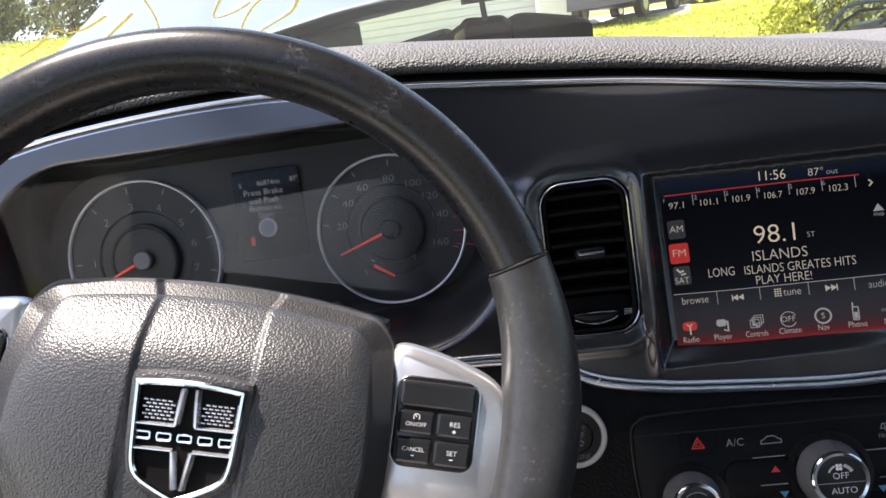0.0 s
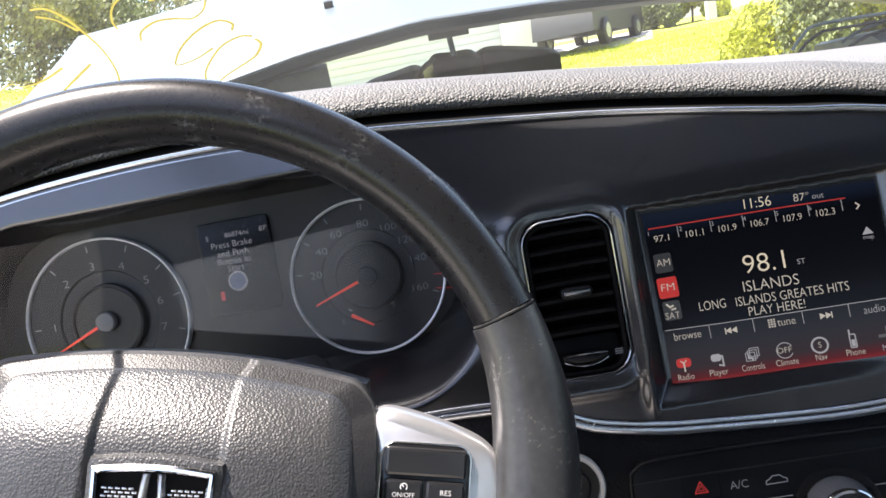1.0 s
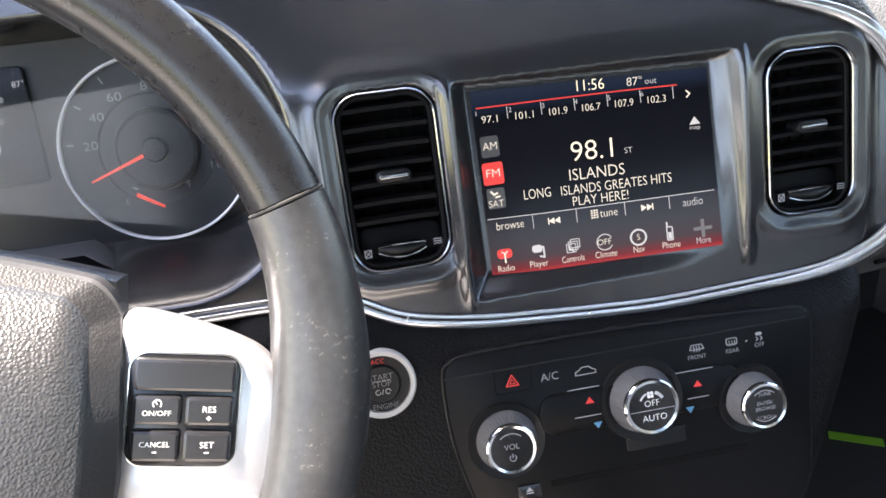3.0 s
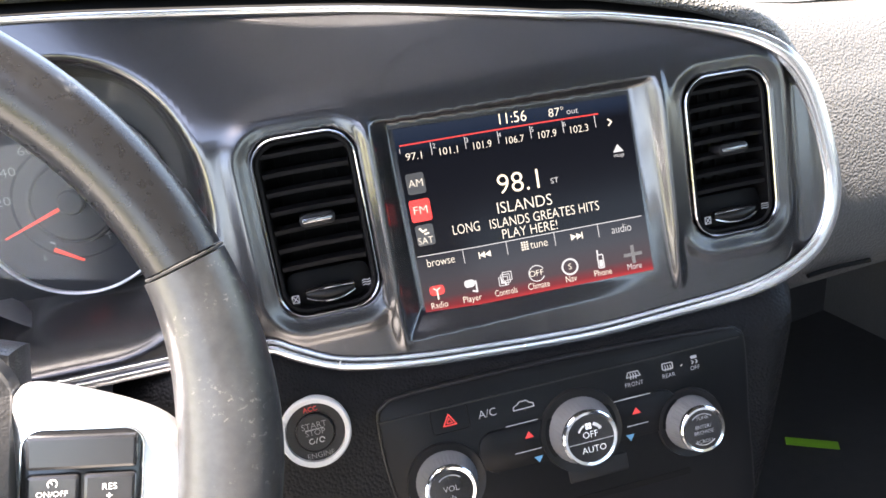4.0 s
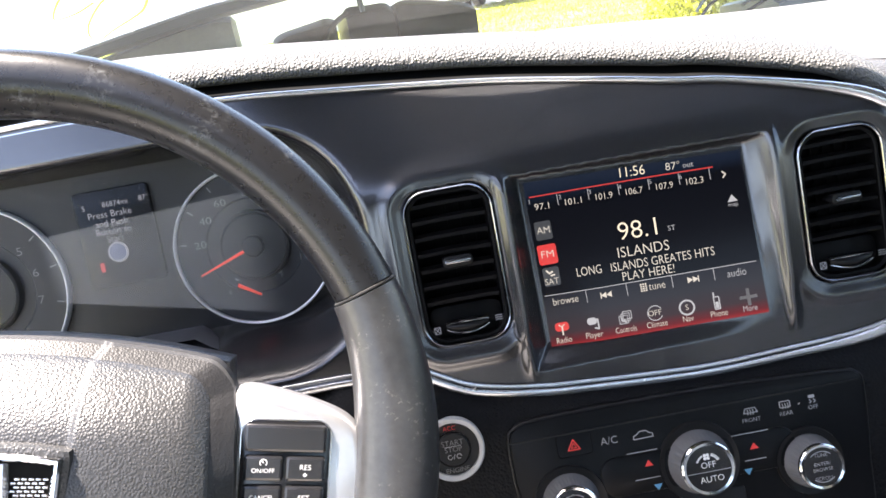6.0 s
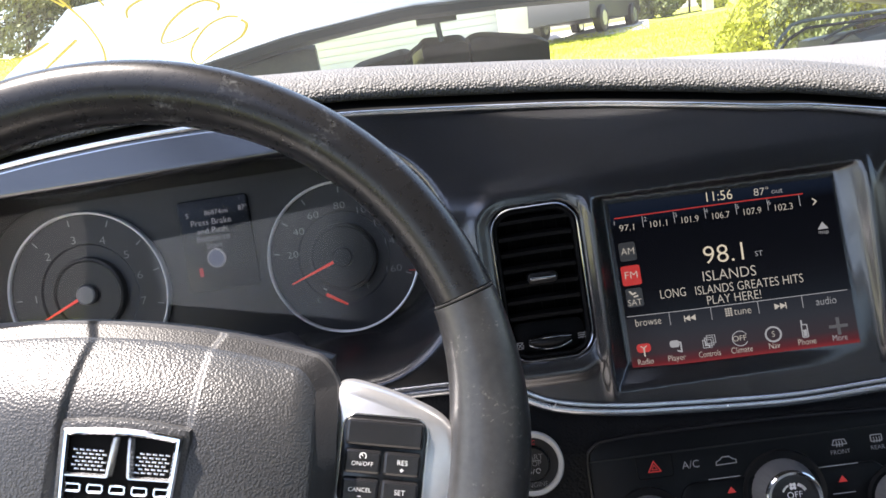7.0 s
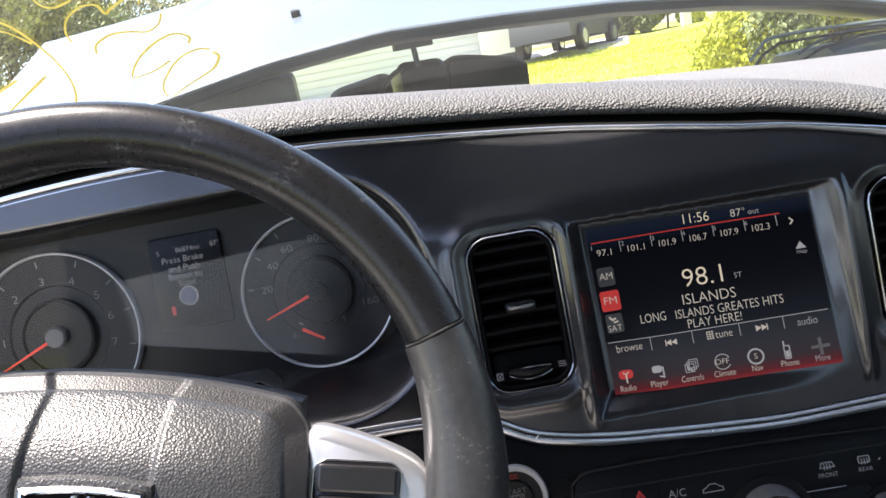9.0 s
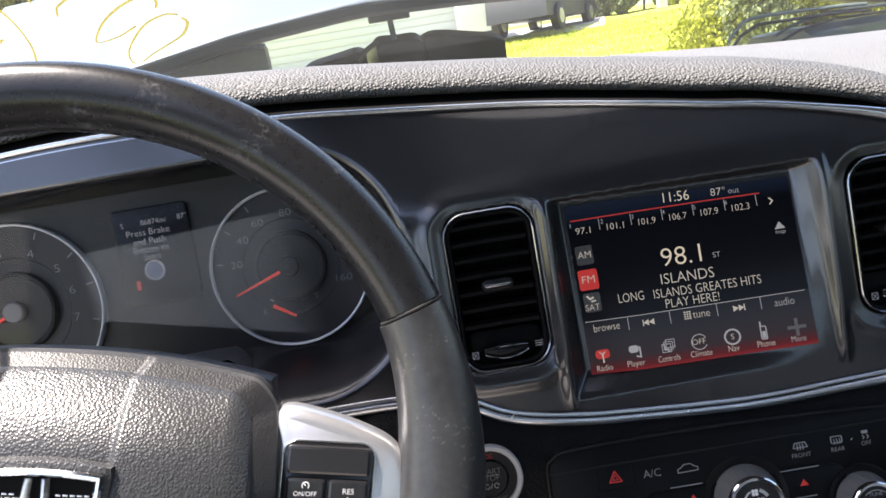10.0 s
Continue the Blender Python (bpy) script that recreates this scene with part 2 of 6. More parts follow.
def screen_material():
    """dark glossy display: red glow along the foot, blue-grey sheen over the lower half"""
    m = bpy.data.materials.new("display_panel")
    m.use_nodes = True
    nt = m.node_tree
    b = nt.nodes["Principled BSDF"]
    b.inputs["Base Color"].default_value = (0.002, 0.002, 0.003, 1)
    b.inputs["Roughness"].default_value = 0.14
    b.inputs["Specular IOR Level"].default_value = 0.09
    tc = nt.nodes.new("ShaderNodeTexCoord")
    sep = nt.nodes.new("ShaderNodeSeparateXYZ")
    nt.links.new(tc.outputs["Object"], sep.inputs[0])
    ramp = nt.nodes.new("ShaderNodeValToRGB")
    rg = nt.nodes.new("ShaderNodeMapRange")
    rg.inputs["From Min"].default_value, rg.inputs["From Max"].default_value = -0.064, 0.070
    nt.links.new(sep.outputs[1], rg.inputs[0])
    nt.links.new(rg.outputs[0], ramp.inputs[0])
    e = ramp.color_ramp.elements
    e[0].position, e[0].color = 0.0, (0.42, 0.03, 0.035, 1)
    e[1].position, e[1].color = 1.0, (0.016, 0.026, 0.050, 1)
    for pos, c in ((0.030, (0.17, 0.020, 0.026, 1)), (0.085, (0.060, 0.040, 0.048, 1)), (0.20, (0.042, 0.044, 0.056, 1)), (0.31, (0.028, 0.031, 0.042, 1)), (0.318, (0.008, 0.009, 0.013, 1)), (0.86, (0.004, 0.005, 0.008, 1)), (0.93, (0.010, 0.018, 0.038, 1))):
        k = e.new(pos)
        k.color = c
    nt.links.new(ramp.outputs[0], b.inputs["Emission Color"])
    b.inputs["Emission Strength"].default_value = 0.12
    return m


SCREEN = screen_material()


# ---- mesh helpers ----
def thing(name, m, label, category, group="", kind=""):
    ob = new(name)
    ob.empty_display_size = 0.02
    ob.matrix_world = m
    return tagged(ob, label, category, group, kind)


def finish(ob, bm, material, angle=35):
    bmesh.ops.remove_doubles(bm, verts=bm.verts, dist=1e-6)
    bmesh.ops.recalc_face_normals(bm, faces=bm.faces)
    me = ob.data
    bm.to_mesh(me)
    bm.free()
    me.materials.append(material)
    me.polygons.foreach_set("use_smooth", [True] * len(me.polygons))
    me.set_sharp_from_angle(angle=radians(angle))
    return ob


def part(name, bm, material, parent=None, label="", m=None, angle=35):
    ob = new(name, bpy.data.meshes.new(name))
    finish(ob, bm, material, angle)
    if parent:
        ob.parent = parent
    if m is not None:
        ob.matrix_basis = m
    if label:
        ob["label"] = label
    return ob


def ring_loft(bm, rings, closed=True, caps=(True, True)):
    rows = [[bm.verts.new(p) for p in r] for r in rings]
    n = len(rows[0])
    for a, b in zip(rows, rows[1:]):
        for i in range(n if closed else n - 1):
            j = (i + 1) % n
            bm.faces.new((a[i], a[j], b[j], b[i]))
    if closed and caps[0]:
        bm.faces.new(rows[0][::-1])
    if closed and caps[1]:
        bm.faces.new(rows[-1])
    return rows


def inset(pts, d):
    """a closed outline moved inwards by d"""
    n, out = len(pts), []
    area = sum(pts[i][0] * pts[(i + 1) % n][1] - pts[(i + 1) % n][0] * pts[i][1] for i in range(n))
    s = 1 if area > 0 else -1
    for i in range(n):
        a, p, c = Vector(pts[i - 1]), Vector(pts[i]), Vector(pts[(i + 1) % n])
        e1, e2 = (p - a).normalized(), (c - p).normalized()
        n1, n2 = Vector((-e1.y, e1.x)) * s, Vector((-e2.y, e2.x)) * s
        k = (n1 + n2)
        k = k / max(0.35, k.length_squared / 2) if k.length > 1e-6 else n1
        out.append((p.x + k.x * d, p.y + k.y * d))
    return out


def prism(bm, pts, z0, z1, bev=0.0):
    rings = [[(x, y, z0) for x, y in pts]]
    if bev:
        rings.append([(x, y, z1 - bev) for x, y in pts])
        rings.append([(x, y, z1 - bev * 0.3) for x, y in inset(pts, bev * 0.3)])
        rings.append([(x, y, z1) for x, y in inset(pts, bev)])
    else:
        rings.append([(x, y, z1) for x, y in pts])
    ring_loft(bm, rings)
    return bm


def frame_ring(bm, outer, width, z0, z1, bev=0.0006):
    inner = inset(outer, width)
    o2, i2 = inset(outer, bev), inset(outer, width - bev)
    rings = [[(x, y, z0) for x, y in outer], [(x, y, z1 - bev) for x, y in outer], [(x, y, z1) for x, y in o2], [(x, y, z1) for x, y in i2], [(x, y, z1 - bev) for x, y in inner], [(x, y, z0) for x, y in inner]]
    rings.append(rings[0])
    ring_loft(bm, rings, caps=(False, False))
    return bm


def rrect(w, h, r, cx=0.0, cy=0.0, n=5):
    out = []
    for k, (sx, sy) in enumerate(((1, 1), (-1, 1), (-1, -1), (1, -1))):
        for i in range(n + 1):
            a = radians(90 * k + 90 * i / n)
            out.append((cx + sx * (w / 2 - r) + r * math.cos(a), cy + sy * (h / 2 - r) + r * math.sin(a)))
    return out


def circle(r, n=40, cx=0.0, cy=0.0, a0=0.0, a1=360.0):
    full = abs(a1 - a0) >= 360
    k = n if full else n + 1
    return [(cx + r * math.cos(radians(a0 + (a1 - a0) * i / n)), cy + r * math.sin(radians(a0 + (a1 - a0) * i / n))) for i in range(k)]


def box(bm, x0, x1, y0, y1, z0, z1, bev=0.0):
    return prism(bm, [(x0, y0), (x1, y0), (x1, y1), (x0, y1)], z0, z1, bev)


def lathe(bm, profile, n=40, cx=0.0, cy=0.0, caps=(True, True)):
    ring_loft(bm, [[(cx + r * math.cos(2 * math.pi * i / n), cy + r * math.sin(2 * math.pi * i / n), z) for i in range(n)] for r, z in profile], caps=caps)
    return bm


def smooth_path(pts, n=8, closed=False):
    """Catmull-Rom through the points"""
    P = [Vector(p) for p in pts]
    out, m = [], len(P)
    for i in range(m if closed else m - 1):
        a, b, c, d = (P[(i - 1) % m], P[i], P[(i + 1) % m], P[(i + 2) % m]) if closed else (P[max(i - 1, 0)], P[i], P[i + 1], P[min(i + 2, m - 1)])
        for k in range(n):
            t = k / n
            out.append(0.5 * ((2 * b) + (c - a) * t + (2 * a - 5 * b + 4 * c - d) * t * t + (3 * b - a - 3 * c + d) * t ** 3))
    if not closed:
        out.append(P[-1].copy())
    return out


def tube(bm, pts, r, closed=False, n=8, up=(0, 0, 1), flat=1.0):
    """a sweep along pts; flat squeezes it along up"""
    P, rings, m = [Vector(p) for p in pts], [], len(pts)
    for i, p in enumerate(P):
        a = P[i - 1] if (i or closed) else p
        b = P[(i + 1) % m] if (i < m - 1 or closed) else p
        t = (b - a).normalized()
        s = t.cross(Vector(up))
        s = s.normalized() if s.length > 1e-6 else t.orthogonal().normalized()
        w = s.cross(t)
        rr = r(i / (m - 1)) if callable(r) else r
        rings.append([p + (s * math.cos(2 * math.pi * k / n) + w * flat * math.sin(2 * math.pi * k / n)) * rr for k in range(n)])
    if closed:
        rings.append(rings[0])
    ring_loft(bm, rings, caps=(not closed, not closed))
    return bm


def nb():
    return bmesh.new()


def letters(name, text, size, material, parent, x, y, z=0.0002, turn=0.0, align="CENTER", label="", wide=1.0, width=0.0):
    cu = bpy.data.curves.new(name, "FONT")
    cu.body, cu.size, cu.align_x, cu.align_y, cu.resolution_u = text, size, align, "CENTER", 3
    cu.offset = -0.011 * size
    tmp = new(name, cu)
    me = bpy.data.meshes.new_from_object(tmp.evaluated_get(bpy.context.evaluated_depsgraph_get()))
    bpy.data.objects.remove(tmp)
    bpy.data.curves.remove(cu)
    me.materials.clear()
    me.materials.append(material)
    if width:
        xs = [v.co.x for v in me.vertices]
        wide = width / (max(xs) - min(xs))
    ob = new(name, me)
    ob.parent = parent
    ob.matrix_basis = pose(x, y, z, 0, 0, turn) @ Matrix.Diagonal((wide, 1, 1, 1))
    if label:
        ob["label"] = label
    return ob


def stroke(bm, pts, w, z=0.0, h=0.00025):
    """a flat printed line with a little height"""
    for (x0, y0), (x1, y1) in zip(pts, pts[1:]):
        d = Vector((x1 - x0, y1 - y0))
        if d.length < 1e-7:
            continue
        q = Vector((-d.y, d.x)).normalized() * w / 2
        e = d.normalized() * w * 0.3
        prism(bm, [(x0 - q.x - e.x, y0 - q.y - e.y), (x1 - q.x + e.x, y1 - q.y + e.y), (x1 + q.x + e.x, y1 + q.y + e.y), (x0 + q.x - e.x, y0 + q.y - e.y)], z, z + h)
    return bm


def facing(o, tilt, yaw=0.0, roll=0.0):
    """a frame at o: x right, y up along the face, z towards the driver; tilt leans its top away"""
    return pose(*o) @ pose(0, 0, 0, 0, 0, yaw) @ pose(0, 0, 0, 90 - tilt) @ pose(0, 0, 0, 0, 0, roll)


def step(d, a, b):
    """0 at a, 1 at b, smooth"""
    t = min(1.0, max(0.0, (d - a) / (b - a)))
    return t * t * (3 - 2 * t)


def sd_rrect(x, y, cx, cy, hw, hh, r):
    qx, qy = abs(x - cx) - hw + r, abs(y - cy) - hh + r
    return math.hypot(max(qx, 0), max(qy, 0)) + min(max(qx, qy), 0) - r


def curve1(x, pts):
    """smooth interpolation through (x, value) pairs"""
    if x <= pts[0][0]:
        return pts[0][1]
    for (a, va), (b, vb) in zip(pts, pts[1:]):
        if x <= b:
            return va + (vb - va) * (x - a) / (b - a)
    return pts[-1][1]


# frames of reference
CAR = pose(-0.385, -0.20, 0, 0, 0, 10)                 # the car: x across from the driver's middle, y ahead
SCREEN_AT = pose(0, 0, 0.92) @ pose(0, 0, 0, 0, -2.2, 0) @ pose(0, 0, 0, 0, 0, -6) @ pose(0, 0, 0, -18) @ pose(0, 0, 0, 90)
CONTROLS_AT = facing((0, -0.062, 0.80), 19.3)
CLUSTER_AT = facing((-0.43, 0.06, 0.96), 11.3)
WHEEL_AT = facing((-0.385, -0.203, 0.949), 19, 10.2, -17)
VENTS = [(-0.148, 0.9395, 0.0345, 0.0595), (0.1545, 0.9345, 0.0335, 0.0575), (-0.700, 0.962, 0.034, 0.0545)]


# ---- dashboard ----
def trim_top(x):
    return curve1(x, [(-0.80, 1.03), (-0.70, 1.058), (-0.64, 1.078), (-0.577, 1.089), (-0.487, 1.095), (-0.404, 1.096), (-0.28, 1.087), (-0.19, 1.0765), (-0.09, 1.0645), (0.0, 1.0505), (0.09, 1.035), (0.159, 1.019), (0.194, 1.004), (0.214, 0.982), (0.226, 0.945), (0.233, 0.905)])


def trim_foot(x):
    return curve1(x, [(-0.80, 0.866), (-0.25, 0.868), (-0.198, 0.866), (-0.181, 0.857), (-0.152, 0.843), (-0.106, 0.834), (-0.065, 0.831), (0.02, 0.825), (0.09, 0.828), (0.162, 0.833), (0.205, 0.848), (0.226, 0.868), (0.233, 0.897)])




def screen_depth(x, z):
    """y of the display's plane at x, z"""
    n = SCREEN_AT.to_3x3() @ Vector((0, 0, 1))
    o = SCREEN_AT.translation
    return o.y - (n.x * (x - o.x) + n.z * (z - o.z)) / n.y


def pocket(x, z):
    """1 on the display, falling to 0 at the rims of its mitred recess"""
    u = max((abs(x + 0.0005) - 0.0875) / 0.0130, (0.859 - z) / 0.0100, (z - 0.990) / 0.0065)
    return min(1.0, max(0.0, 1 - u))


def bezel_depth(x, z, wells=True):
    y = -0.006 + 0.225 * (z - 0.945) - 0.03 * max(0, x)
    up = max(0.0, z - 1.004)
    roll = min(max(0.0, z - 0.992), 0.026)
    right = step(x, -0.36, -0.05)
    y += right * 0.75 * (roll * roll / 0.052 + max(0.0, z - 1.018))
    y += (1 - right) * 0.15 * up
    if not wells:
        return y
    y += 0.0040 * math.exp(-((x - 0.207) / 0.0085) ** 2)
    for cx, cz, hw, hh in VENTS:
        d = sd_rrect(x, z, cx, cz, hw, hh, 0.017)
        y -= 0.0025 * math.exp(-((d - 0.011) / 0.006) ** 2)
        y += 0.030 * step(-d, -0.0004, 0.0040)
    side = abs(x + 0.0005) - 0.0875
    y -= 0.0045 * math.exp(-((side - 0.0170) / 0.0042) ** 2) * step(z, 0.838, 0.866) * (1 - step(z, 0.988, 1.010))
    y += (screen_depth(x, z) + 0.0015 - y) * pocket(x, z)
    d = sd_rrect(x, z, -0.436, 0.972, 0.223, 0.092, 0.086)
    y += 0.074 * step(-d, -0.004, 0.026)
    return y


dash = thing("dashboard", pose(0, 0, 0), "dark gunmetal and black car dashboard with silver trim, dusty", "dashboard")


def bezel_panel():
    bm = nb()
    xs = []
    x = -0.80
    while x < 0.2295:
        xs.append(x)
        x += 0.0032 if x < -0.205 else 0.0017
    xs.append(0.2325)
    rows, nz = [], 124
    for x in xs:
        lo, hi = trim_foot(x), trim_top(x)
        rows.append([bm.verts.new((x, bezel_depth(x, lo + (hi - lo) * k / nz), lo + (hi - lo) * k / nz)) for k in range(nz + 1)])
    for a, b in zip(rows, rows[1:]):
        for k in range(nz):
            bm.faces.new((a[k], b[k], b[k + 1], a[k + 1]))
    ob = part("bezel", bm, BEZEL, dash, "dark gunmetal woven trim panel", angle=180)
    return ob


bezel_panel()

# outline of the panel, anticlockwise from the lower left
OUT = [(-0.78 + 0.02 * i, trim_foot(-0.78 + 0.02 * i)) for i in range(29)]
OUT += [(-0.195, 0.865), (-0.181, 0.857), (-0.152, 0.843), (-0.106, 0.834), (-0.065, 0.830), (0.02, 0.825), (0.09, 0.8275), (0.162, 0.833), (0.205, 0.848), (0.226, 0.869), (0.2335, 0.90), (0.227, 0.945), (0.215, 0.980), (0.194, 1.004), (0.159, 1.0195), (0.09, 1.036)]
OUT += [(x / 1000, trim_top(x / 1000)) for x in range(50, -790, -40)]
OUT = smooth_path([(x, 0, z) for x, z in OUT], 4)


def outline_point(i, out=0.0, back=0.0):
    p = OUT[i]
    a, b = OUT[max(i - 1, 0)], OUT[min(i + 1, len(OUT) - 1)]
    t = (b - a).normalized()
    nx, nz = t.z, -t.x
    return Vector((p.x + nx * out, bezel_depth(p.x, p.z, False) + back, p.z + nz * out))


N = len(OUT)
bm = nb()
tube(bm, [outline_point(i, 0.0008, -0.0015) for i in range(N)], lambda t: 0.0030 + 0.0022 * step(OUT[round(t * (N - 1))].x, 0.10, 0.21) - 0.0010 * step(OUT[round(t * (N - 1))].z, 1.0, 1.05), n=10, up=(0, 1, 0), flat=0.7)
part("chrome_trim", bm, BRIGHT, dash, "bright silver trim strip")
bm = nb()
tube(bm, [outline_point(i, -0.0048, -0.0005) for i in range(N)], 0.0016, n=8, up=(0, 1, 0), flat=0.8)
part("chrome_trim", bm, BRIGHT, dash, "thin inner bright trim line")

# the dark gap behind the trim, then the grained pad that frames the panel
START = next(i for i in range(N) if OUT[i].x > 0.12 and OUT[i].z < 0.9)


def band(offsets, lo, hi):
    bm = nb()
    rows = []
    for i in range(lo, hi):
        p = OUT[i]
        w = step(p.z, 0.86, 1.0) if p.x > 0.1 else 1.0
        rows.append([outline_point(i, o * (0.55 + 0.45 * w), b * (0.35 + 0.65 * w)) for o, b in offsets])
    ring_loft(bm, rows, closed=False)
    return bm


part("trim_gap", band([(0.0025, 0.001), (0.0030, 0.03), (0.012, 0.056)], 0, N), DARK, dash, angle=180)
part("top_pad", band([(0.0090, 0.050), (0.0090, 0.037), (0.0105, 0.032), (0.0145, 0.0295), (0.0215, 0.034), (0.0285, 0.045), (0.0345, 0.064), (0.0365, 0.085), (0.0345, 0.12)], START, N), PAD, dash, "grained grey-black soft pad along the top", angle=180)


def crest(x):
    return curve1(x, [(-0.9, 1.06), (-0.78, 1.07), (-0.60, 1.122), (-0.40, 1.132), (-0.33, 1.128), (-0.233, 1.120), (-0.126, 1.105), (-0.02, 1.087), (0.084, 1.066), (0.15, 1.050), (0.21, 1.032), (0.30, 1.020), (0.5, 1.008), (1.1, 0.99)])


def dash_top():
    bm = nb()
    rows = []
    for i in range(53):
        x = -0.86 + 1.95 * i / 52
        zc = crest(x)
        row = []
        for k in range(11):
            t = k / 10
            zb = curve1(x, [(-0.30, 1.080), (-0.05, 1.086), (0.10, 1.079), (0.22, 1.068), (0.33, 1.058), (0.45, 1.050), (0.8, 1.03)])
            y0 = 0.125
            y1 = 0.535 + 0.177 * x
            row.append((x, y0 + (y1 - y0) * t, (zc - 0.0070) * (1 - step(t, 0, 0.55)) + (zb - 0.007) * step(t, 0, 0.55)))
        rows.append(row)
    ring_loft(bm, rows, closed=False)
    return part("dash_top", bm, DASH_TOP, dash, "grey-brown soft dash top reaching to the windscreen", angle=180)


dash_top()


def passenger_side():
    bm = nb()
    rows = []
    for i in range(40):
        x = 0.232 + 0.9 * i / 39
        s = x - 0.232
        zc = crest(x) - 0.0055
        sec = [(0.13, zc), (0.105, zc - 0.008), (0.083, zc - 0.027), (0.064, zc - 0.055), (0.048, 0.938 - 0.06 * s), (0.033, 0.900 - 0.10 * s), (0.024, 0.850 - 0.06 * s), (0.030, 0.79 - 0.02 * s), (0.060, 0.762), (0.16, 0.75)]
        rows.append([(x, y + 0.10 * s, z) for y, z in smooth_section(sec)])
    ring_loft(bm, rows, closed=False)
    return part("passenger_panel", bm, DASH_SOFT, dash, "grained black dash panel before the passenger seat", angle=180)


def smooth_section(sec, n=4):
    return [(p.x, p.y) for p in smooth_path([(a, b, 0) for a, b in sec], n)]


passenger_side()


def lower_console():
    """the stack below the trim: soft skin that swells out to the plane of the controls, with its side walls"""
    bm = nb()
    rows = []
    for k in range(36):
        t = k / 35
        row = []
        for i in range(42):
            s = i / 41
            x0 = -0.335
            z_nom = 0.86 - 0.36 * t
            x1 = 0.185 + (min(z_nom, 0.83) - 0.80) * 0.42 if z_nom > 0.69 else 0.1388 - 0.10 * (0.69 - z_nom)
            x = x0 + (x1 - x0) * s
            top = trim_foot(x) - 0.002
            z = top - (top - 0.50) * t
            plane = -0.062 + 0.35 * (z - 0.80)
            w = step(top - z, 0.0, 0.018)
            y = bezel_depth(x, top, False) * (1 - w) + plane * w + 0.002
            y += 0.020 * step(x, x1 - 0.022, x1) ** 2 + 0.05 * step(-x, 0.25, 0.335)
            row.append((x, y, z))
        last = row[-1]
        row += [(last[0] + 0.003, last[1] + 0.03, last[2]), (last[0] + 0.001, last[1] + 0.30, last[2])]
        rows.append(row)
    ring_loft(bm, rows, closed=False)
    return part("lower_console", bm, CONSOLE, dash, "black soft-touch centre stack skin", angle=180)


lower_console()

# ---- air vents ----
def air_vent(cx, cz, hw, hh, flip):
    m = facing((cx, bezel_depth(cx, cz, False), cz), 12.7)
    v = thing("air_vent", m, "black slatted dashboard air vent in a chrome ring", "air vent", "dashboard air vents")
    h2 = hh / math.cos(radians(12.7))
    out = rrect(2 * hw, 2 * h2, 0.019, n=7)
    part("chrome_ring", frame_ring(nb(), out, 0.0015, -0.010, 0.0018), DARK_CHROME, v, "thin chrome ring")
    part("duct", frame_ring(nb(), inset(out, 0.0019), 0.003, -0.027, -0.0015), SLAT, v, "matt black inner surround")
    back = nb()
    prism(back, inset(out, 0.003), -0.0275, -0.0265)
    part("duct_back", back, DARK, v)
    n = 7
    for i in range(n):
        y = -h2 + 0.034 + (2 * h2 - 0.046) * i / (n - 1)
        bm = nb()
        w = hw - 0.006
        sec = [(-0.0010, 0.006), (0.0012, 0.0065), (0.0030, 0.0), (0.0014, -0.012), (-0.0006, -0.012)]
        ring_loft(bm, [[(x, y + a * 1.3 + (0.0008 * math.cos(x / hw * 1.4)), b - 0.009) for a, b in sec] for x in [-w + 2 * w * j / 8 for j in range(9)]])
        part("slat", bm, SLAT, v)
    for i in range(5):
        x = -hw + 0.014 + (2 * hw - 0.028) * i / 4
        bm = nb()
        box(bm, x - 0.0006, x + 0.0006, -h2 + 0.030, h2 - 0.008, -0.0255, -0.0215)
        part("vane", bm, DARK, v)
    bm = nb()
    prism(bm, rrect(0.024, 0.0085, 0.004, 0.001, 0.004), -0.012, 0.002, 0.0015)
    tab = part("adjuster_tab", bm, BLACK, v, "black slider tab")
    bm = nb()
    prism(bm, rrect(0.020, 0.0030, 0.0014, 0.001, 0.0042), 0.0018, 0.0034, 0.0006)
    part("tab_insert", bm, DARK_CHROME, tab, "chrome insert")
    # thumbwheel
    bm = nb()
    w = 0.0165
    ring_loft(bm, [[(x, -h2 + 0.0135 + 0.0052 * math.cos(a) * (1 - 0.55 * (x / w) ** 2) + 0.0014 * (x / w) ** 2, -0.006 + 0.0078 * math.sin(a) * (1 - 0.45 * (x / w) ** 2)) for a in [math.pi * j / 9 for j in range(10)] + [-0.6]] for x in [-w + 2 * w * j / 20 for j in range(21)]])
    wheel = part("thumbwheel", bm, BLACK, v, "ribbed black thumbwheel")
    bm = nb()
    for yy, rr in ((0.0045, 0.0009), (-0.0045, 0.0008)):
        tube(bm, [(x, -h2 + 0.0135 + yy * (1 - 0.55 * (x / w) ** 2) + 0.0014 * (x / w) ** 2, -0.0052 + 0.0068 * (1 - 0.45 * (x / w) ** 2)) for x in [-w + 2 * w * j / 16 for j in range(17)]], rr, n=6)
    part("wheel_edge", bm, DARK_CHROME, wheel, "chrome edge lines")
    y = -h2 + 0.0135
    bm = nb()
    xo = -hw + 0.0105
    stroke(bm, [(xo - 0.0022, y - 0.0025), (xo + 0.0022, y - 0.0025), (xo + 0.0022, y + 0.0025), (xo - 0.0022, y + 0.0025), (xo - 0.0022, y - 0.0025), (xo + 0.0022, y + 0.0025)], 0.0005, -0.0008)
    stroke(bm, [(xo - 0.0022, y + 0.0025), (xo + 0.0022, y - 0.0025)], 0.0005, -0.0008)
    part("closed_mark", bm, PRINT_DIM, v, "small crossed-box mark")
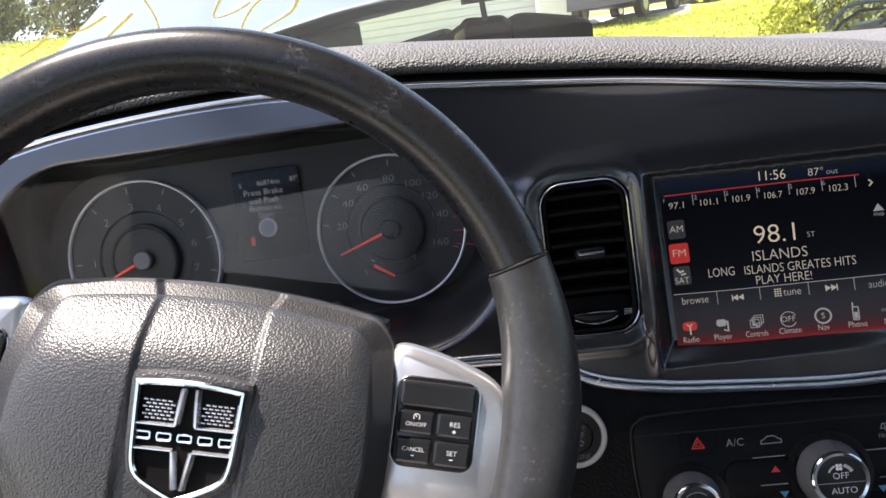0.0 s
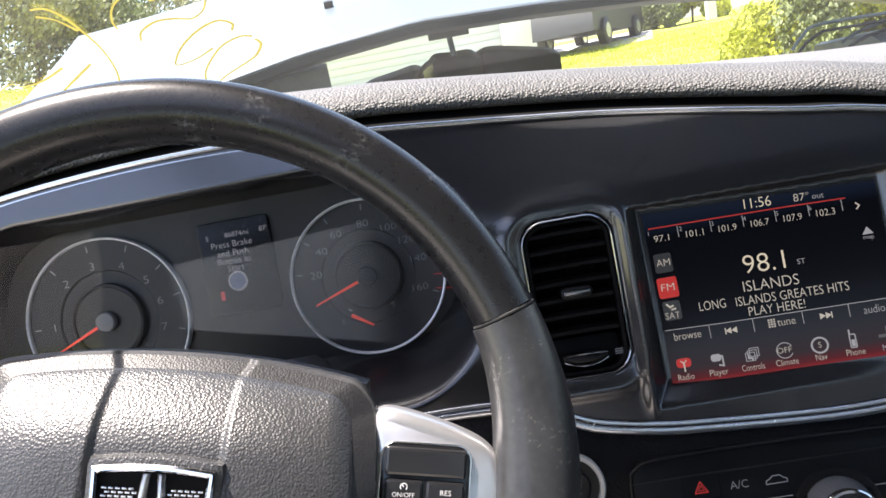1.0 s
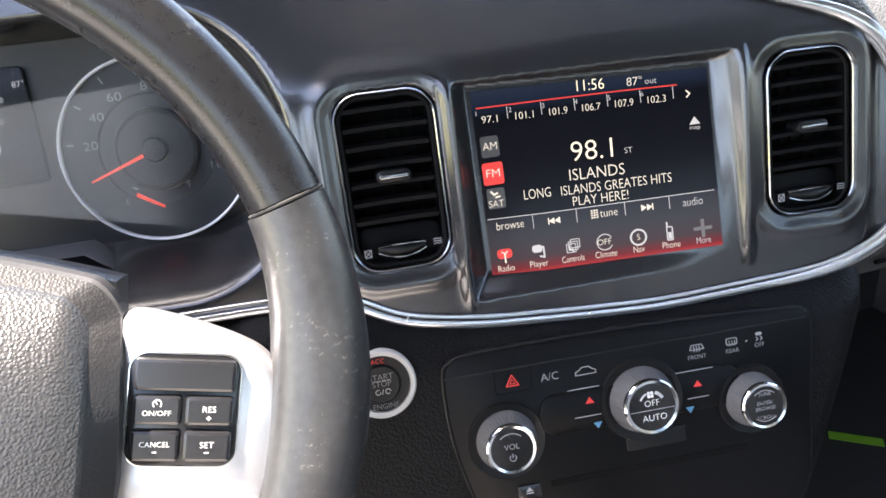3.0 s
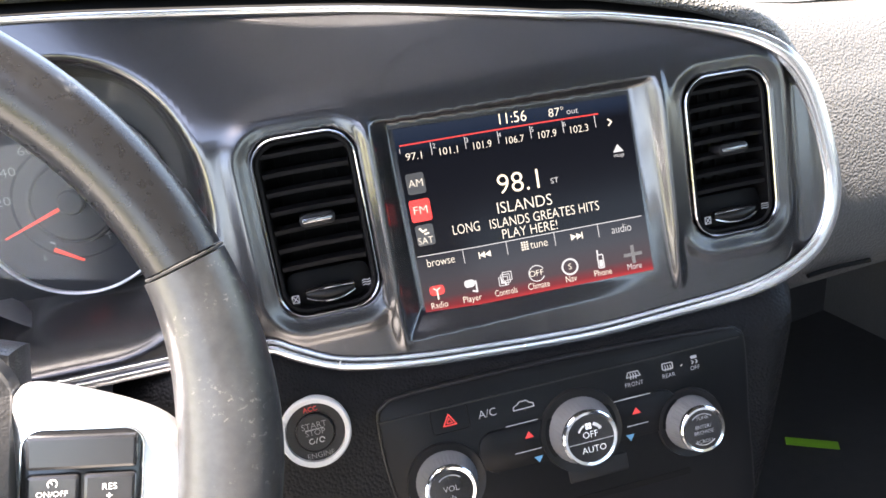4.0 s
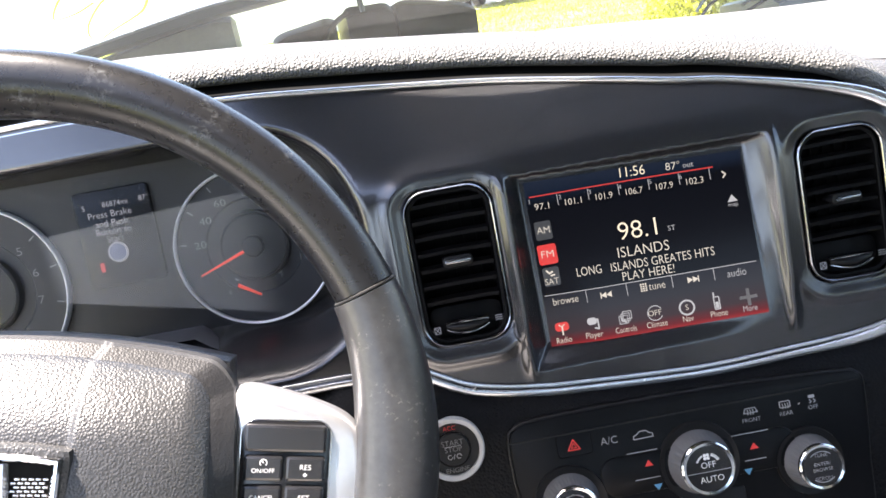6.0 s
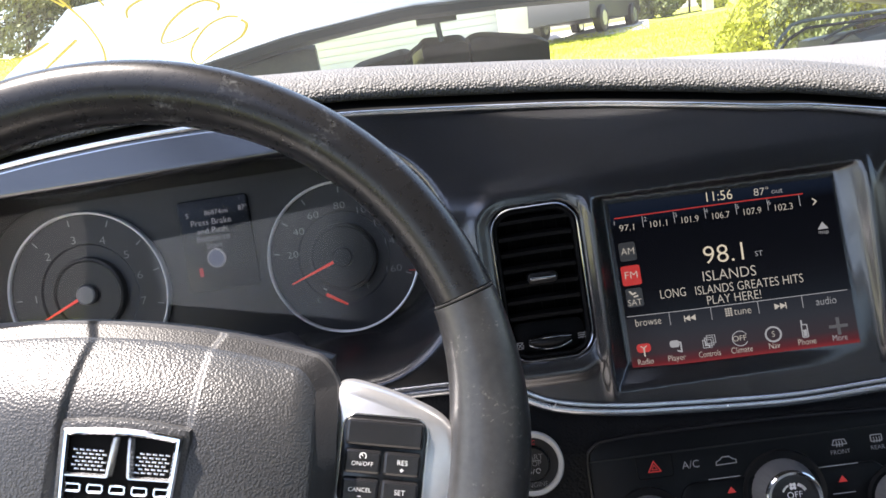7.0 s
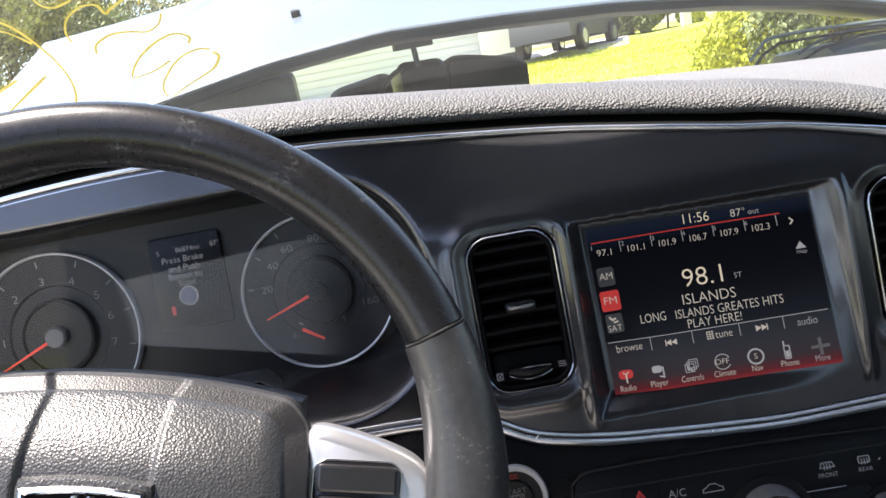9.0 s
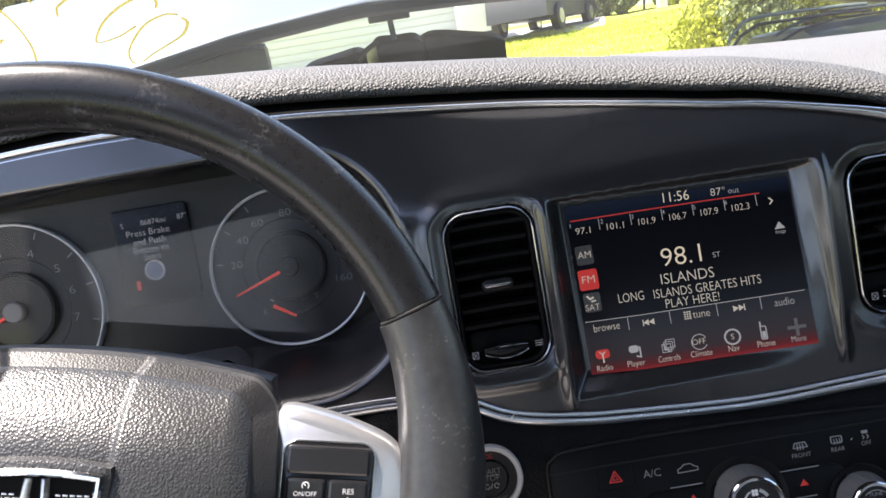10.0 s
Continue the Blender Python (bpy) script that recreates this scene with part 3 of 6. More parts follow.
    bm = nb()
    xo = hw - 0.0095
    for k in range(3):
        yy = y + 0.002 + 0.0017 * (k - 1)
        stroke(bm, [(xo - 0.0028, yy), (xo - 0.001, yy + 0.0006), (xo + 0.001, yy), (xo + 0.0028, yy + 0.0006)], 0.0005, -0.0008)
    part("open_mark", bm, PRINT_DIM, v, "small wavy airflow mark")
    bm = nb()
    prism(bm, rrect(2 * hw - 0.010, 0.0265, 0.008, 0, -h2 + 0.0165), -0.020, -0.0125, 0.002)
    part("wheel_housing", bm, SLAT, v)
    return v


for k, (cx, cz, hw, hh) in enumerate(VENTS):
    air_vent(cx, cz, hw, hh, k)

# ---- touch screen ----
tv = thing("touchscreen", SCREEN_AT, "lit touchscreen radio display with white text on black", "touchscreen")
bm = nb()
prism(bm, [(-0.0854, -0.0635), (0.0850, -0.0635), (0.0852, 0.0650), (-0.0842, 0.0715)], -0.004, 0.0)
part("display", bm, SCREEN, tv, "dark glossy display with a red glow along its foot")


def row_turn(y):
    return -2.6 * max(0.0, (y + 0.05)) / 0.12


def on_screen(name, text, x, y, size, material=LIT, label="", align="CENTER", wide=1.0, width=0.0):
    return letters(name, text, size, material, tv, x, y, 0.0004, row_turn(y), align, label, wide, width)


on_screen("clock_text", "11:56", 0.0007, 0.0640, 0.0112, LIT_AMBER, width=0.0195)
on_screen("temperature_text", "87°", 0.0330, 0.0620, 0.0085, LIT)
on_screen("outside_text", "out", 0.0445, 0.0610, 0.0062, LIT_DIM)
for n, (s, x) in enumerate((("97.1", -0.072), ("101.1", -0.0475), ("101.9", -0.0237), ("106.7", -0.0001), ("107.9", 0.0236), ("102.3", 0.0471))):
    y = 0.0502 - 0.00055 * n
    on_screen("preset_text", s, x, y, 0.0074, width=0.0115 if n == 0 else 0.0130)
    on_screen("preset_number", str(n + 1), x - 0.0098, y + 0.0052, 0.0050, LIT_DIM)
    bm = nb()
    stroke(bm, [(x + 0.0125, y - 0.001), (x + 0.0125, y + 0.0075)], 0.0004, 0.0001)
    part("preset_divider", bm, LIT_DIM, tv)
bm = nb()
stroke(bm, [(0.0690, 0.0460), (0.0712, 0.0483), (0.0690, 0.0506)], 0.0010, 0.0002)
part("next_arrow", bm, LIT, tv)
bm = nb()
stroke(bm, [(-0.0810, 0.0592), (-0.03, 0.0583), (0.02, 0.0571), (0.0625, 0.0556)], 0.0009, 0.0002)
part("tab_line", bm, LIT_RED, tv, "thin red line")
bm = nb()
prism(bm, [(0.0690, 0.0262), (0.0768, 0.0262), (0.0729, 0.0318)], 0.0002, 0.0004)
part("map_icon", bm, LIT_DIM, tv)
on_screen("map_text", "map", 0.0728, 0.0240, 0.0046, LIT_DIM)


def key(cx, cy, w, h, material):
    bm = nb()
    prism(bm, rrect(w, h, 0.0018, cx, cy, 3), 0.0001, 0.0003)
    part("key", bm, material, tv)


KEY_GREY = glow("grey_key", (0.30, 0.32, 0.36), 0.018)
KEY_RED = glow("red_key", (1.0, 0.05, 0.04), 0.10)
key(-0.0750, 0.0312, 0.0132, 0.0150, KEY_GREY)
key(-0.0752, 0.0118, 0.0150, 0.0160, KEY_RED)
key(-0.0752, -0.0062, 0.0130, 0.0150, KEY_GREY)
on_screen("band_text", "AM", -0.0748, 0.0312, 0.0080, width=0.0102)
on_screen("band_text", "FM", -0.0752, 0.0118, 0.0084, width=0.0098)
on_screen("band_text", "SAT", -0.0757, -0.0103, 0.0072, width=0.0108)
bm = nb()
stroke(bm, [(-0.0785, -0.001), (-0.0765, -0.0035), (-0.074, -0.0025)], 0.0014, 0.0003)
stroke(bm, [(-0.0755, -0.0055), (-0.0725, -0.005)], 0.0012, 0.0003)
part("satellite_icon", bm, LIT, tv)
on_screen("frequency_text", "98.1", -0.0010, 0.0180, 0.0205, LIT_AMBER, "large cream frequency number", width=0.0300)
on_screen("stereo_text", "ST", 0.0235, 0.0145, 0.0058, LIT_DIM)
on_screen("station_text", "ISLANDS", -0.0010, 0.0020, 0.0118, width=0.0400)
on_screen("station_text", "LONG", -0.0454, -0.0072, 0.0102, width=0.0195)
on_screen("station_text", "ISLANDS GREATES HITS", 0.0120, -0.0087, 0.0100, width=0.0805)
on_screen("station_text", "PLAY HERE!", -0.0002, -0.0170, 0.0100, width=0.0405)
bm = nb()
stroke(bm, [(-0.0835, -0.0208), (-0.0400, -0.0218), (0.0820, -0.0226)], 0.0005, 0.0001)
for x in (-0.0510, -0.0190, 0.0165, 0.0490):
    stroke(bm, [(x, -0.0222), (x, -0.0318)], 0.0004, 0.0001)
part("toolbar_line", bm, LIT_DIM, tv)
on_screen("menu_text", "browse", -0.0679, -0.0270, 0.0086, width=0.0200)
on_screen("menu_text", "tune", 0.0045, -0.0281, 0.0086, width=0.0128)
on_screen("menu_text", "audio", 0.0660, -0.0290, 0.0086, LIT_DIM, width=0.0145)
for cx, s in ((-0.0355, -1), (0.0325, 1)):
    bm = nb()
    for k in (-1, 0):
        x = cx + s * 0.0042 * k
        prism(bm, [(x, -0.0306), (x, -0.0258), (x + s * 0.0042, -0.0282)], 0.0002, 0.0004)
    box(bm, cx + s * 0.0042 - 0.0004, cx + s * 0.0042 + 0.0004, -0.0306, -0.0258, 0.0002, 0.0004)
    part("seek_icon", bm, LIT, tv)
bm = nb()
for i in range(3):
    for j in range(4):
        x, y = -0.0085 + 0.0019 * i, -0.0308 + 0.0017 * j
        box(bm, x, x + 0.0013, y, y + 0.0011, 0.0002, 0.0004)
part("keypad_icon", bm, LIT, tv)
for s, x, tw in (("Radio", -0.0747, 0.0120), ("Player", -0.0505, 0.0135), ("Controls", -0.0252, 0.0165), ("Climate", -0.0008, 0.0160), ("Nav", 0.0233, 0.0080), ("Phone", 0.0474, 0.0130), ("More", 0.0712, 0.0105)):
    on_screen("app_text", s, x, -0.0582, 0.0068, LIT if s != "More" else LIT_DIM, width=tw)
ICON = -0.0492


def icon(name, build, material=LIT_DIM):
    bm = nb()
    build(bm)
    part(name, bm, material, tv)


def i_radio(bm):
    prism(bm, rrect(0.011, 0.007, 0.0025, -0.0745, ICON + 0.002, 3), 0.0001, 0.0003)


icon("radio_badge", i_radio, KEY_RED)
icon("radio_icon", lambda bm: (stroke(bm, [(-0.0745, ICON - 0.0045), (-0.0745, ICON + 0.002)], 0.0011, 0.0004), stroke(bm, [(-0.0768, ICON + 0.0035), (-0.0745, ICON + 0.002), (-0.0722, ICON + 0.0035)], 0.0008, 0.0004)), LIT)
icon("player_icon", lambda bm: (prism(bm, rrect(0.0075, 0.0055, 0.002, -0.0505, ICON + 0.0022, 3), 0.0002, 0.0004), stroke(bm, [(-0.0470, ICON + 0.003), (-0.0458, ICON + 0.003), (-0.0458, ICON - 0.0045), (-0.0488, ICON - 0.0035)], 0.0012, 0.0002)), LIT_DIM)


def i_controls(bm):
    for k in range(3):
        stroke(bm, [(-0.0290 + 0.0016 * k, ICON - 0.004 + 0.0016 * k), (-0.0225 + 0.0016 * k, ICON - 0.004 + 0.0016 * k), (-0.0225 + 0.0016 * k, ICON + 0.0022 + 0.0016 * k), (-0.0290 + 0.0016 * k, ICON + 0.0022 + 0.0016 * k), (-0.0290 + 0.0016 * k, ICON - 0.004 + 0.0016 * k)], 0.0005, 0.0002)
    stroke(bm, [(-0.0272, ICON + 0.001), (-0.0268, ICON - 0.0018), (-0.0246, ICON - 0.002), (-0.0244, ICON - 0.0034)], 0.0012, 0.0003)


icon("controls_icon", i_controls)
icon("climate_icon", lambda bm: stroke(bm, [(x, y) for x, y in circle(0.0058, 20, -0.0008, ICON, 30, 330)], 0.0006, 0.0002))
on_screen("climate_state_text", "OFF", -0.0012, ICON, 0.0062, LIT)
icon("compass_icon", lambda bm: (stroke(bm, circle(0.0056, 24, 0.0240, ICON) + circle(0.0056, 24, 0.0240, ICON)[:1], 0.0013, 0.0002)), LIT_DIM)
on_screen("compass_text", "S", 0.0240, ICON, 0.0062, LIT)
icon("phone_icon", lambda bm: (frame_ring(bm, rrect(0.0048, 0.0105, 0.001, 0.0472, ICON - 0.0005, 3), 0.0008, 0.0001, 0.0004, 0.0001), stroke(bm, [(0.0455, ICON + 0.0045), (0.0455, ICON + 0.0078)], 0.0011, 0.0002), box(bm, 0.0460, 0.0484, ICON - 0.0045, ICON + 0.0005, 0.0002, 0.0004)), LIT_DIM)
icon("more_icon", lambda bm: (stroke(bm, [(0.0655, ICON), (0.0775, ICON)], 0.0024, 0.0002), stroke(bm, [(0.0715, ICON - 0.006), (0.0715, ICON + 0.006)], 0.0024, 0.0002)), glow("grey_icon", (0.6, 0.6, 0.65), 0.03))

# ---- climate and radio controls ----
ctl = thing("control_panel", CONTROLS_AT, "charcoal plastic climate and radio control panel with knurled knobs", "control panel")
face = smooth_path([(-0.133, -0.035, 0), (-0.134, 0.010, 0), (-0.128, 0.0205, 0), (-0.112, 0.0245, 0), (-0.04, 0.0250, 0), (0.04, 0.0232, 0), (0.120, 0.0190, 0), (0.1345, 0.0155, 0), (0.1385, 0.004, 0), (0.133, -0.050, 0), (0.120, -0.125, 0), (0.05, -0.135, 0), (-0.06, -0.135, 0), (-0.105, -0.125, 0), (-0.122, -0.085, 0)], 3, True)
face = [(p.x, p.y) for p in face]
bm = nb()
prism(bm, face[::-1], -0.01, 0.0035, 0.0018)
part("fascia", bm, PANEL, ctl, "charcoal plastic fascia with dust specks")
bm = nb()
frame_ring(bm, [(x * 1.012, y * 1.012 + 0.0004) for x, y in face][::-1], 0.0018, -0.004, 0.0018)
part("fascia_edge", bm, BLACK, ctl)
bm = nb()
prism(bm, rrect(0.150, 0.030, 0.012, 0.004, -0.0285, 6), 0.0, 0.0052, 0.0016)
part("knob_island", bm, PANEL, ctl)
bm = nb()
prism(bm, rrect(0.27, 0.0012, 0.0005, 0.0, 0.0105), 0.003, 0.0042)
part("fascia_crease", bm, BLACK, ctl)


def knob(cx, cy, rb, rf, h, name):
    bm = nb()
    n = 90
    ring_loft(bm, [[((r - (0.0004 if (i % 2 and 0 < k) else 0.0)) * math.cos(2 * math.pi * i / n) + cx, (r - (0.0004 if (i % 2 and 0 < k) else 0.0)) * math.sin(2 * math.pi * i / n) + cy, z) for i in range(n)] for k, (r, z) in enumerate([(rb * 1.03, 0.003), (rb, 0.006), (rf * 1.09, h - 0.003), (rf * 1.04, h - 0.0006)])])
    k = part(name, bm, RUBBER, ctl, "knurled silver-grey knob", angle=25)
    bm = nb()
    lathe(bm, [(rf * 1.06, h - 0.002), (rf * 1.06, h + 0.0006), (rf * 1.0, h + 0.0016), (rf * 0.90, h + 0.0012), (rf * 0.88, h - 0.001)], 48, cx, cy)
    part("chrome_ring", bm, CHROME, k, "chrome ring")
    bm = nb()
    lathe(bm, [(rf * 0.89, h - 0.001), (rf * 0.89, h + 0.0006), (rf * 0.6, h + 0.0009)], 40, cx, cy)
    part("cap", bm, GLOSS, k, "gloss black cap")
    bm = nb()
    lathe(bm, [(rb * 1.30, 0.003), (rb * 1.26, 0.0062), (rb * 1.02, 0.0045)], 48, cx, cy)
    part("knob_collar", bm, BLACK, k)
    return k


FAN = (0.004, -0.028)
k = knob(*FAN, 0.0238, 0.0186, 0.022, "fan_knob")
letters("cap_text", "OFF", 0.0064, PRINT, k, FAN[0], FAN[1] + 0.0026, 0.0232)
letters("cap_text", "AUTO", 0.0064, PRINT, k, FAN[0] + 0.0012, FAN[1] - 0.0078, 0.0232)
bm = nb()
stroke(bm, [(FAN[0] - 0.0158, FAN[1] - 0.0022), (FAN[0] + 0.0158, FAN[1] - 0.0022)], 0.0004, 0.0229)
part("cap_line", bm, PRINT_DIM, k)
bm = nb()
for q in range(4):
    a = radians(45 + 90 * q)
    prism(bm, circle(0.0012, 8, FAN[0] - 0.0005 + 0.0016 * math.cos(a), FAN[1] + 0.0088 + 0.0016 * math.sin(a)), 0.0229, 0.0233)
stroke(bm, circle(0.0088, 10, FAN[0], FAN[1] + 0.0015, 115, 150), 0.0012, 0.0229)
stroke(bm, circle(0.0088, 10, FAN[0], FAN[1] + 0.0015, 30, 65), 0.0022, 0.0229)
part("fan_icon", bm, PRINT, k)
TUNE = (0.0865, -0.0425)
k = knob(*TUNE, 0.0198, 0.0158, 0.021, "tune_knob")
for s, dy in (("TUNE", 0.0085), ("ENTER/", 0.002), ("BROWSE", -0.0020), ("SCROLL", -0.0085)):
    letters("cap_text", s, 0.0038, PRINT_DIM, k, TUNE[0], TUNE[1] + dy, 0.0222)
bm = nb()
stroke(bm, circle(0.0112, 14, *TUNE, 50, 130), 0.0005, 0.0219)
stroke(bm, circle(0.0112, 14, *TUNE, 230, 310), 0.0005, 0.0219)
part("cap_arc", bm, PRINT_DIM, k)
VOL = (-0.0965, -0.040)
k = knob(*VOL, 0.0215, 0.0165, 0.021, "volume_knob")
letters("cap_text", "VOL", 0.0056, PRINT_DIM, k, VOL[0], VOL[1] + 0.0018, 0.0222)
bm = nb()
stroke(bm, circle(0.0022, 14, VOL[0], VOL[1] - 0.0060, 130, 410), 0.0005, 0.0219)
stroke(bm, [(VOL[0], VOL[1] - 0.0058), (VOL[0], VOL[1] - 0.0030)], 0.0005, 0.0219)
stroke(bm, circle(0.0110, 14, *VOL, 50, 130), 0.0006, 0.0219)
part("power_icon", bm, PRINT_DIM, k)

# hazard key, marks and arrows
bm = nb()
frame_ring(bm, rrect(0.0270, 0.0175, 0.003, -0.0865, 0.0015), 0.0006, 0.002, 0.0040, 0.0002)
part("key_gap", bm, DARK, ctl)
bm = nb()
tri = [(-0.0915, -0.0022), (-0.0825, -0.0022), (-0.0870, 0.0055), (-0.0915, -0.0022)]
stroke(bm, tri, 0.0008, 0.0037)
stroke(bm, [(-0.0890, -0.0007), (-0.0850, -0.0007), (-0.0870, 0.0028), (-0.0890, -0.0007)], 0.0005, 0.0037)
part("hazard_mark", bm, RED_PRINT, ctl, "red warning triangle")
letters("key_text", "A/C", 0.0080, PRINT_DIM, ctl, -0.0600, -0.0005, 0.0038)
bm = nb()
car_line = [(-0.0415, -0.0032), (-0.0412, -0.0008), (-0.0385, 0.0004), (-0.0365, 0.0022), (-0.0315, 0.0022), (-0.0292, 0.0002), (-0.0268, -0.0006), (-0.0266, -0.0030), (-0.0415, -0.0032)]
stroke(bm, car_line, 0.0006, 0.0037)
part("recirculation_mark", bm, PRINT_DIM, ctl)
for (x0, x1, y) in ((-0.049, -0.026, -0.0125), (-0.046, -0.027, -0.0330), (0.031, 0.059, -0.0138), (0.038, 0.054, -0.0340)):
    bm = nb()
    stroke(bm, [(x0, y), (x1, y)], 0.0006, 0.0050)
    part("key_line", bm, PRINT_DIM, ctl)
for cx, cy, up, mt in ((-0.034, -0.0220, 1, RED_PRINT), (-0.0300, -0.0405, -1, BLUE_PRINT), (0.0465, -0.0240, 1, RED_PRINT), (0.0390, -0.0420, -1, BLUE_PRINT)):
    bm = nb()
    prism(bm, [(cx - 0.0032, cy - 0.0020 * up), (cx + 0.0032, cy - 0.0020 * up), (cx, cy + 0.0026 * up)], 0.0050, 0.0054)
    part("arrow_mark", bm, mt, ctl, "red arrow" if up > 0 else "blue arrow")
letters("key_text", "FRONT", 0.0044, PRINT_DIM, ctl, 0.0490, -0.0050, 0.0038)
letters("key_text", "REAR", 0.0044, PRINT_DIM, ctl, 0.0760, -0.0050, 0.0038)
letters("key_text", "OFF", 0.0044, PRINT_DIM, ctl, 0.0970, -0.0040, 0.0038)
bm = nb()
stroke(bm, [(0.0455, 0.0040), (0.0440, 0.0005), (0.0545, 0.0005), (0.0530, 0.0040), (0.0455, 0.0040)], 0.0006, 0.0037)
for q in range(3):
    stroke(bm, [(0.0470 + 0.002 * q, -0.0010), (0.0474 + 0.002 * q, 0.0012), (0.0470 + 0.002 * q, 0.0030)], 0.0006, 0.0037)
part("defrost_mark", bm, PRINT_DIM, ctl)
bm = nb()
frame_ring(bm, rrect(0.0085, 0.0052, 0.001, 0.0760, 0.0020, 3), 0.0006, 0.0034, 0.0040, 0.0001)
for q in range(3):
    stroke(bm, [(0.0740 + 0.002 * q, -0.0012), (0.0744 + 0.002 * q, 0.0008), (0.0740 + 0.002 * q, 0.0026)], 0.0005, 0.0037)
part("defrost_mark", bm, PRINT_DIM, ctl)
bm = nb()
prism(bm, rrect(0.0046, 0.0022, 0.0008, 0.0970, 0.0042, 3), 0.0035, 0.0040)
stroke(bm, [(0.0950, 0.0020), (0.0962, 0.0006), (0.0950, -0.0006)], 0.0006, 0.0037)
stroke(bm, [(0.0982, 0.0020), (0.0994, 0.0006), (0.0982, -0.0006)], 0.0006, 0.0037)
part("skid_mark", bm, PRINT_DIM, ctl)
bm = nb()
prism(bm, rrect(0.150, 0.0045, 0.0015, 0.006, -0.0780), 0.0008, 0.0038)
part("disc_slot", bm, DARK, ctl, "narrow disc slot")
bm = nb()
prism(bm, rrect(0.017, 0.010, 0.0012, -0.0850, -0.0800), 0.003, 0.0046, 0.0006)
ej = part("eject_key", bm, GLOSS, ctl)
bm = nb()
prism(bm, [(-0.0876, -0.0797), (-0.0824, -0.0797), (-0.0850, -0.0768)], 0.0046, 0.0049)
box(bm, -0.0876, -0.0824, -0.0815, -0.0806, 0.0046, 0.0049)
part("eject_mark", bm, PRINT_DIM, ej)
bm = nb()
prism(bm, rrect(0.045, 0.013, 0.002, 0.012, -0.0585), 0.003, 0.0044, 0.0008)
part("blank_plate", bm, BLACK, ctl)

# ---- start button ----
sb = thing("start_button", CONTROLS_AT @ pose(-0.1765, 0.0145, 0.0), "round black engine start button in a pale grey ring", "start button")
bm = nb()
lathe(bm, [(0.0238, -0.004), (0.0238, 0.0030), (0.0228, 0.0042), (0.0200, 0.0036), (0.0194, 0.0)], 56)
part("outer_ring", bm, mat("pale_grey_ring", (0.40, 0.40, 0.40), 0.45, metal=0.1, var=0.06, scale=60), sb, "pale grey ring")
bm = nb()
lathe(bm, [(0.0196, -0.002), (0.0194, 0.0016), (0.0135, 0.0012), (0.0130, 0.0)], 48)
part("bezel", bm, BLACK, sb)
bm = nb()
lathe(bm, [(0.0128, -0.001), (0.0126, 0.0030), (0.0118, 0.0040), (0.006, 0.0036)], 48)
part("push_cap", bm, BLACK, sb)
letters("button_text", "START", 0.0058, DIAL_PRINT, sb, 0, 0.0052, 0.0043)
letters("button_text", "STOP", 0.0056, DIAL_PRINT, sb, 0, 0.0004, 0.0043)
letters("button_text", "ENGINE", 0.0052, DIAL_PRINT, sb, 0.0008, -0.0158, 0.0022)
letters("button_text", "ACC", 0.0046, RED_PRINT, sb, -0.0005, 0.0158, 0.0022)
bm = nb()
stroke(bm, [(-0.0062, 0.0028), (0.0062, 0.0028)], 0.0003, 0.0042)
stroke(bm, circle(0.0017, 10, -0.0032, -0.0050, 60, 360), 0.0005, 0.0042)
stroke(bm, [(-0.0006, -0.0066), (0.0006, -0.0034)], 0.0005, 0.0042)
stroke(bm, circle(0.0017, 10, 0.0036, -0.0050, 0, 300), 0.0006, 0.0042)
part("button_mark", bm, PRINT_DIM, sb)

# ---- instrument cluster ----
cl = thing("instrument_cluster", CLUSTER_AT, "black instrument cluster with two chrome-ringed dials and red needles", "instrument cluster")
bm = nb()
prism(bm, rrect(0.470, 0.200, 0.07, -0.006, 0.004, 8), -0.012, -0.006)
part("backplate", bm, HOUSING, cl)
RING = mat("pale_bright_ring", (0.80, 0.81, 0.83), 0.35, metal=0.3, var=0.04, scale=60)
TACH, SPEEDO = (-0.116, 0.006, 0.0735), (0.1175, 0.006, 0.0665)


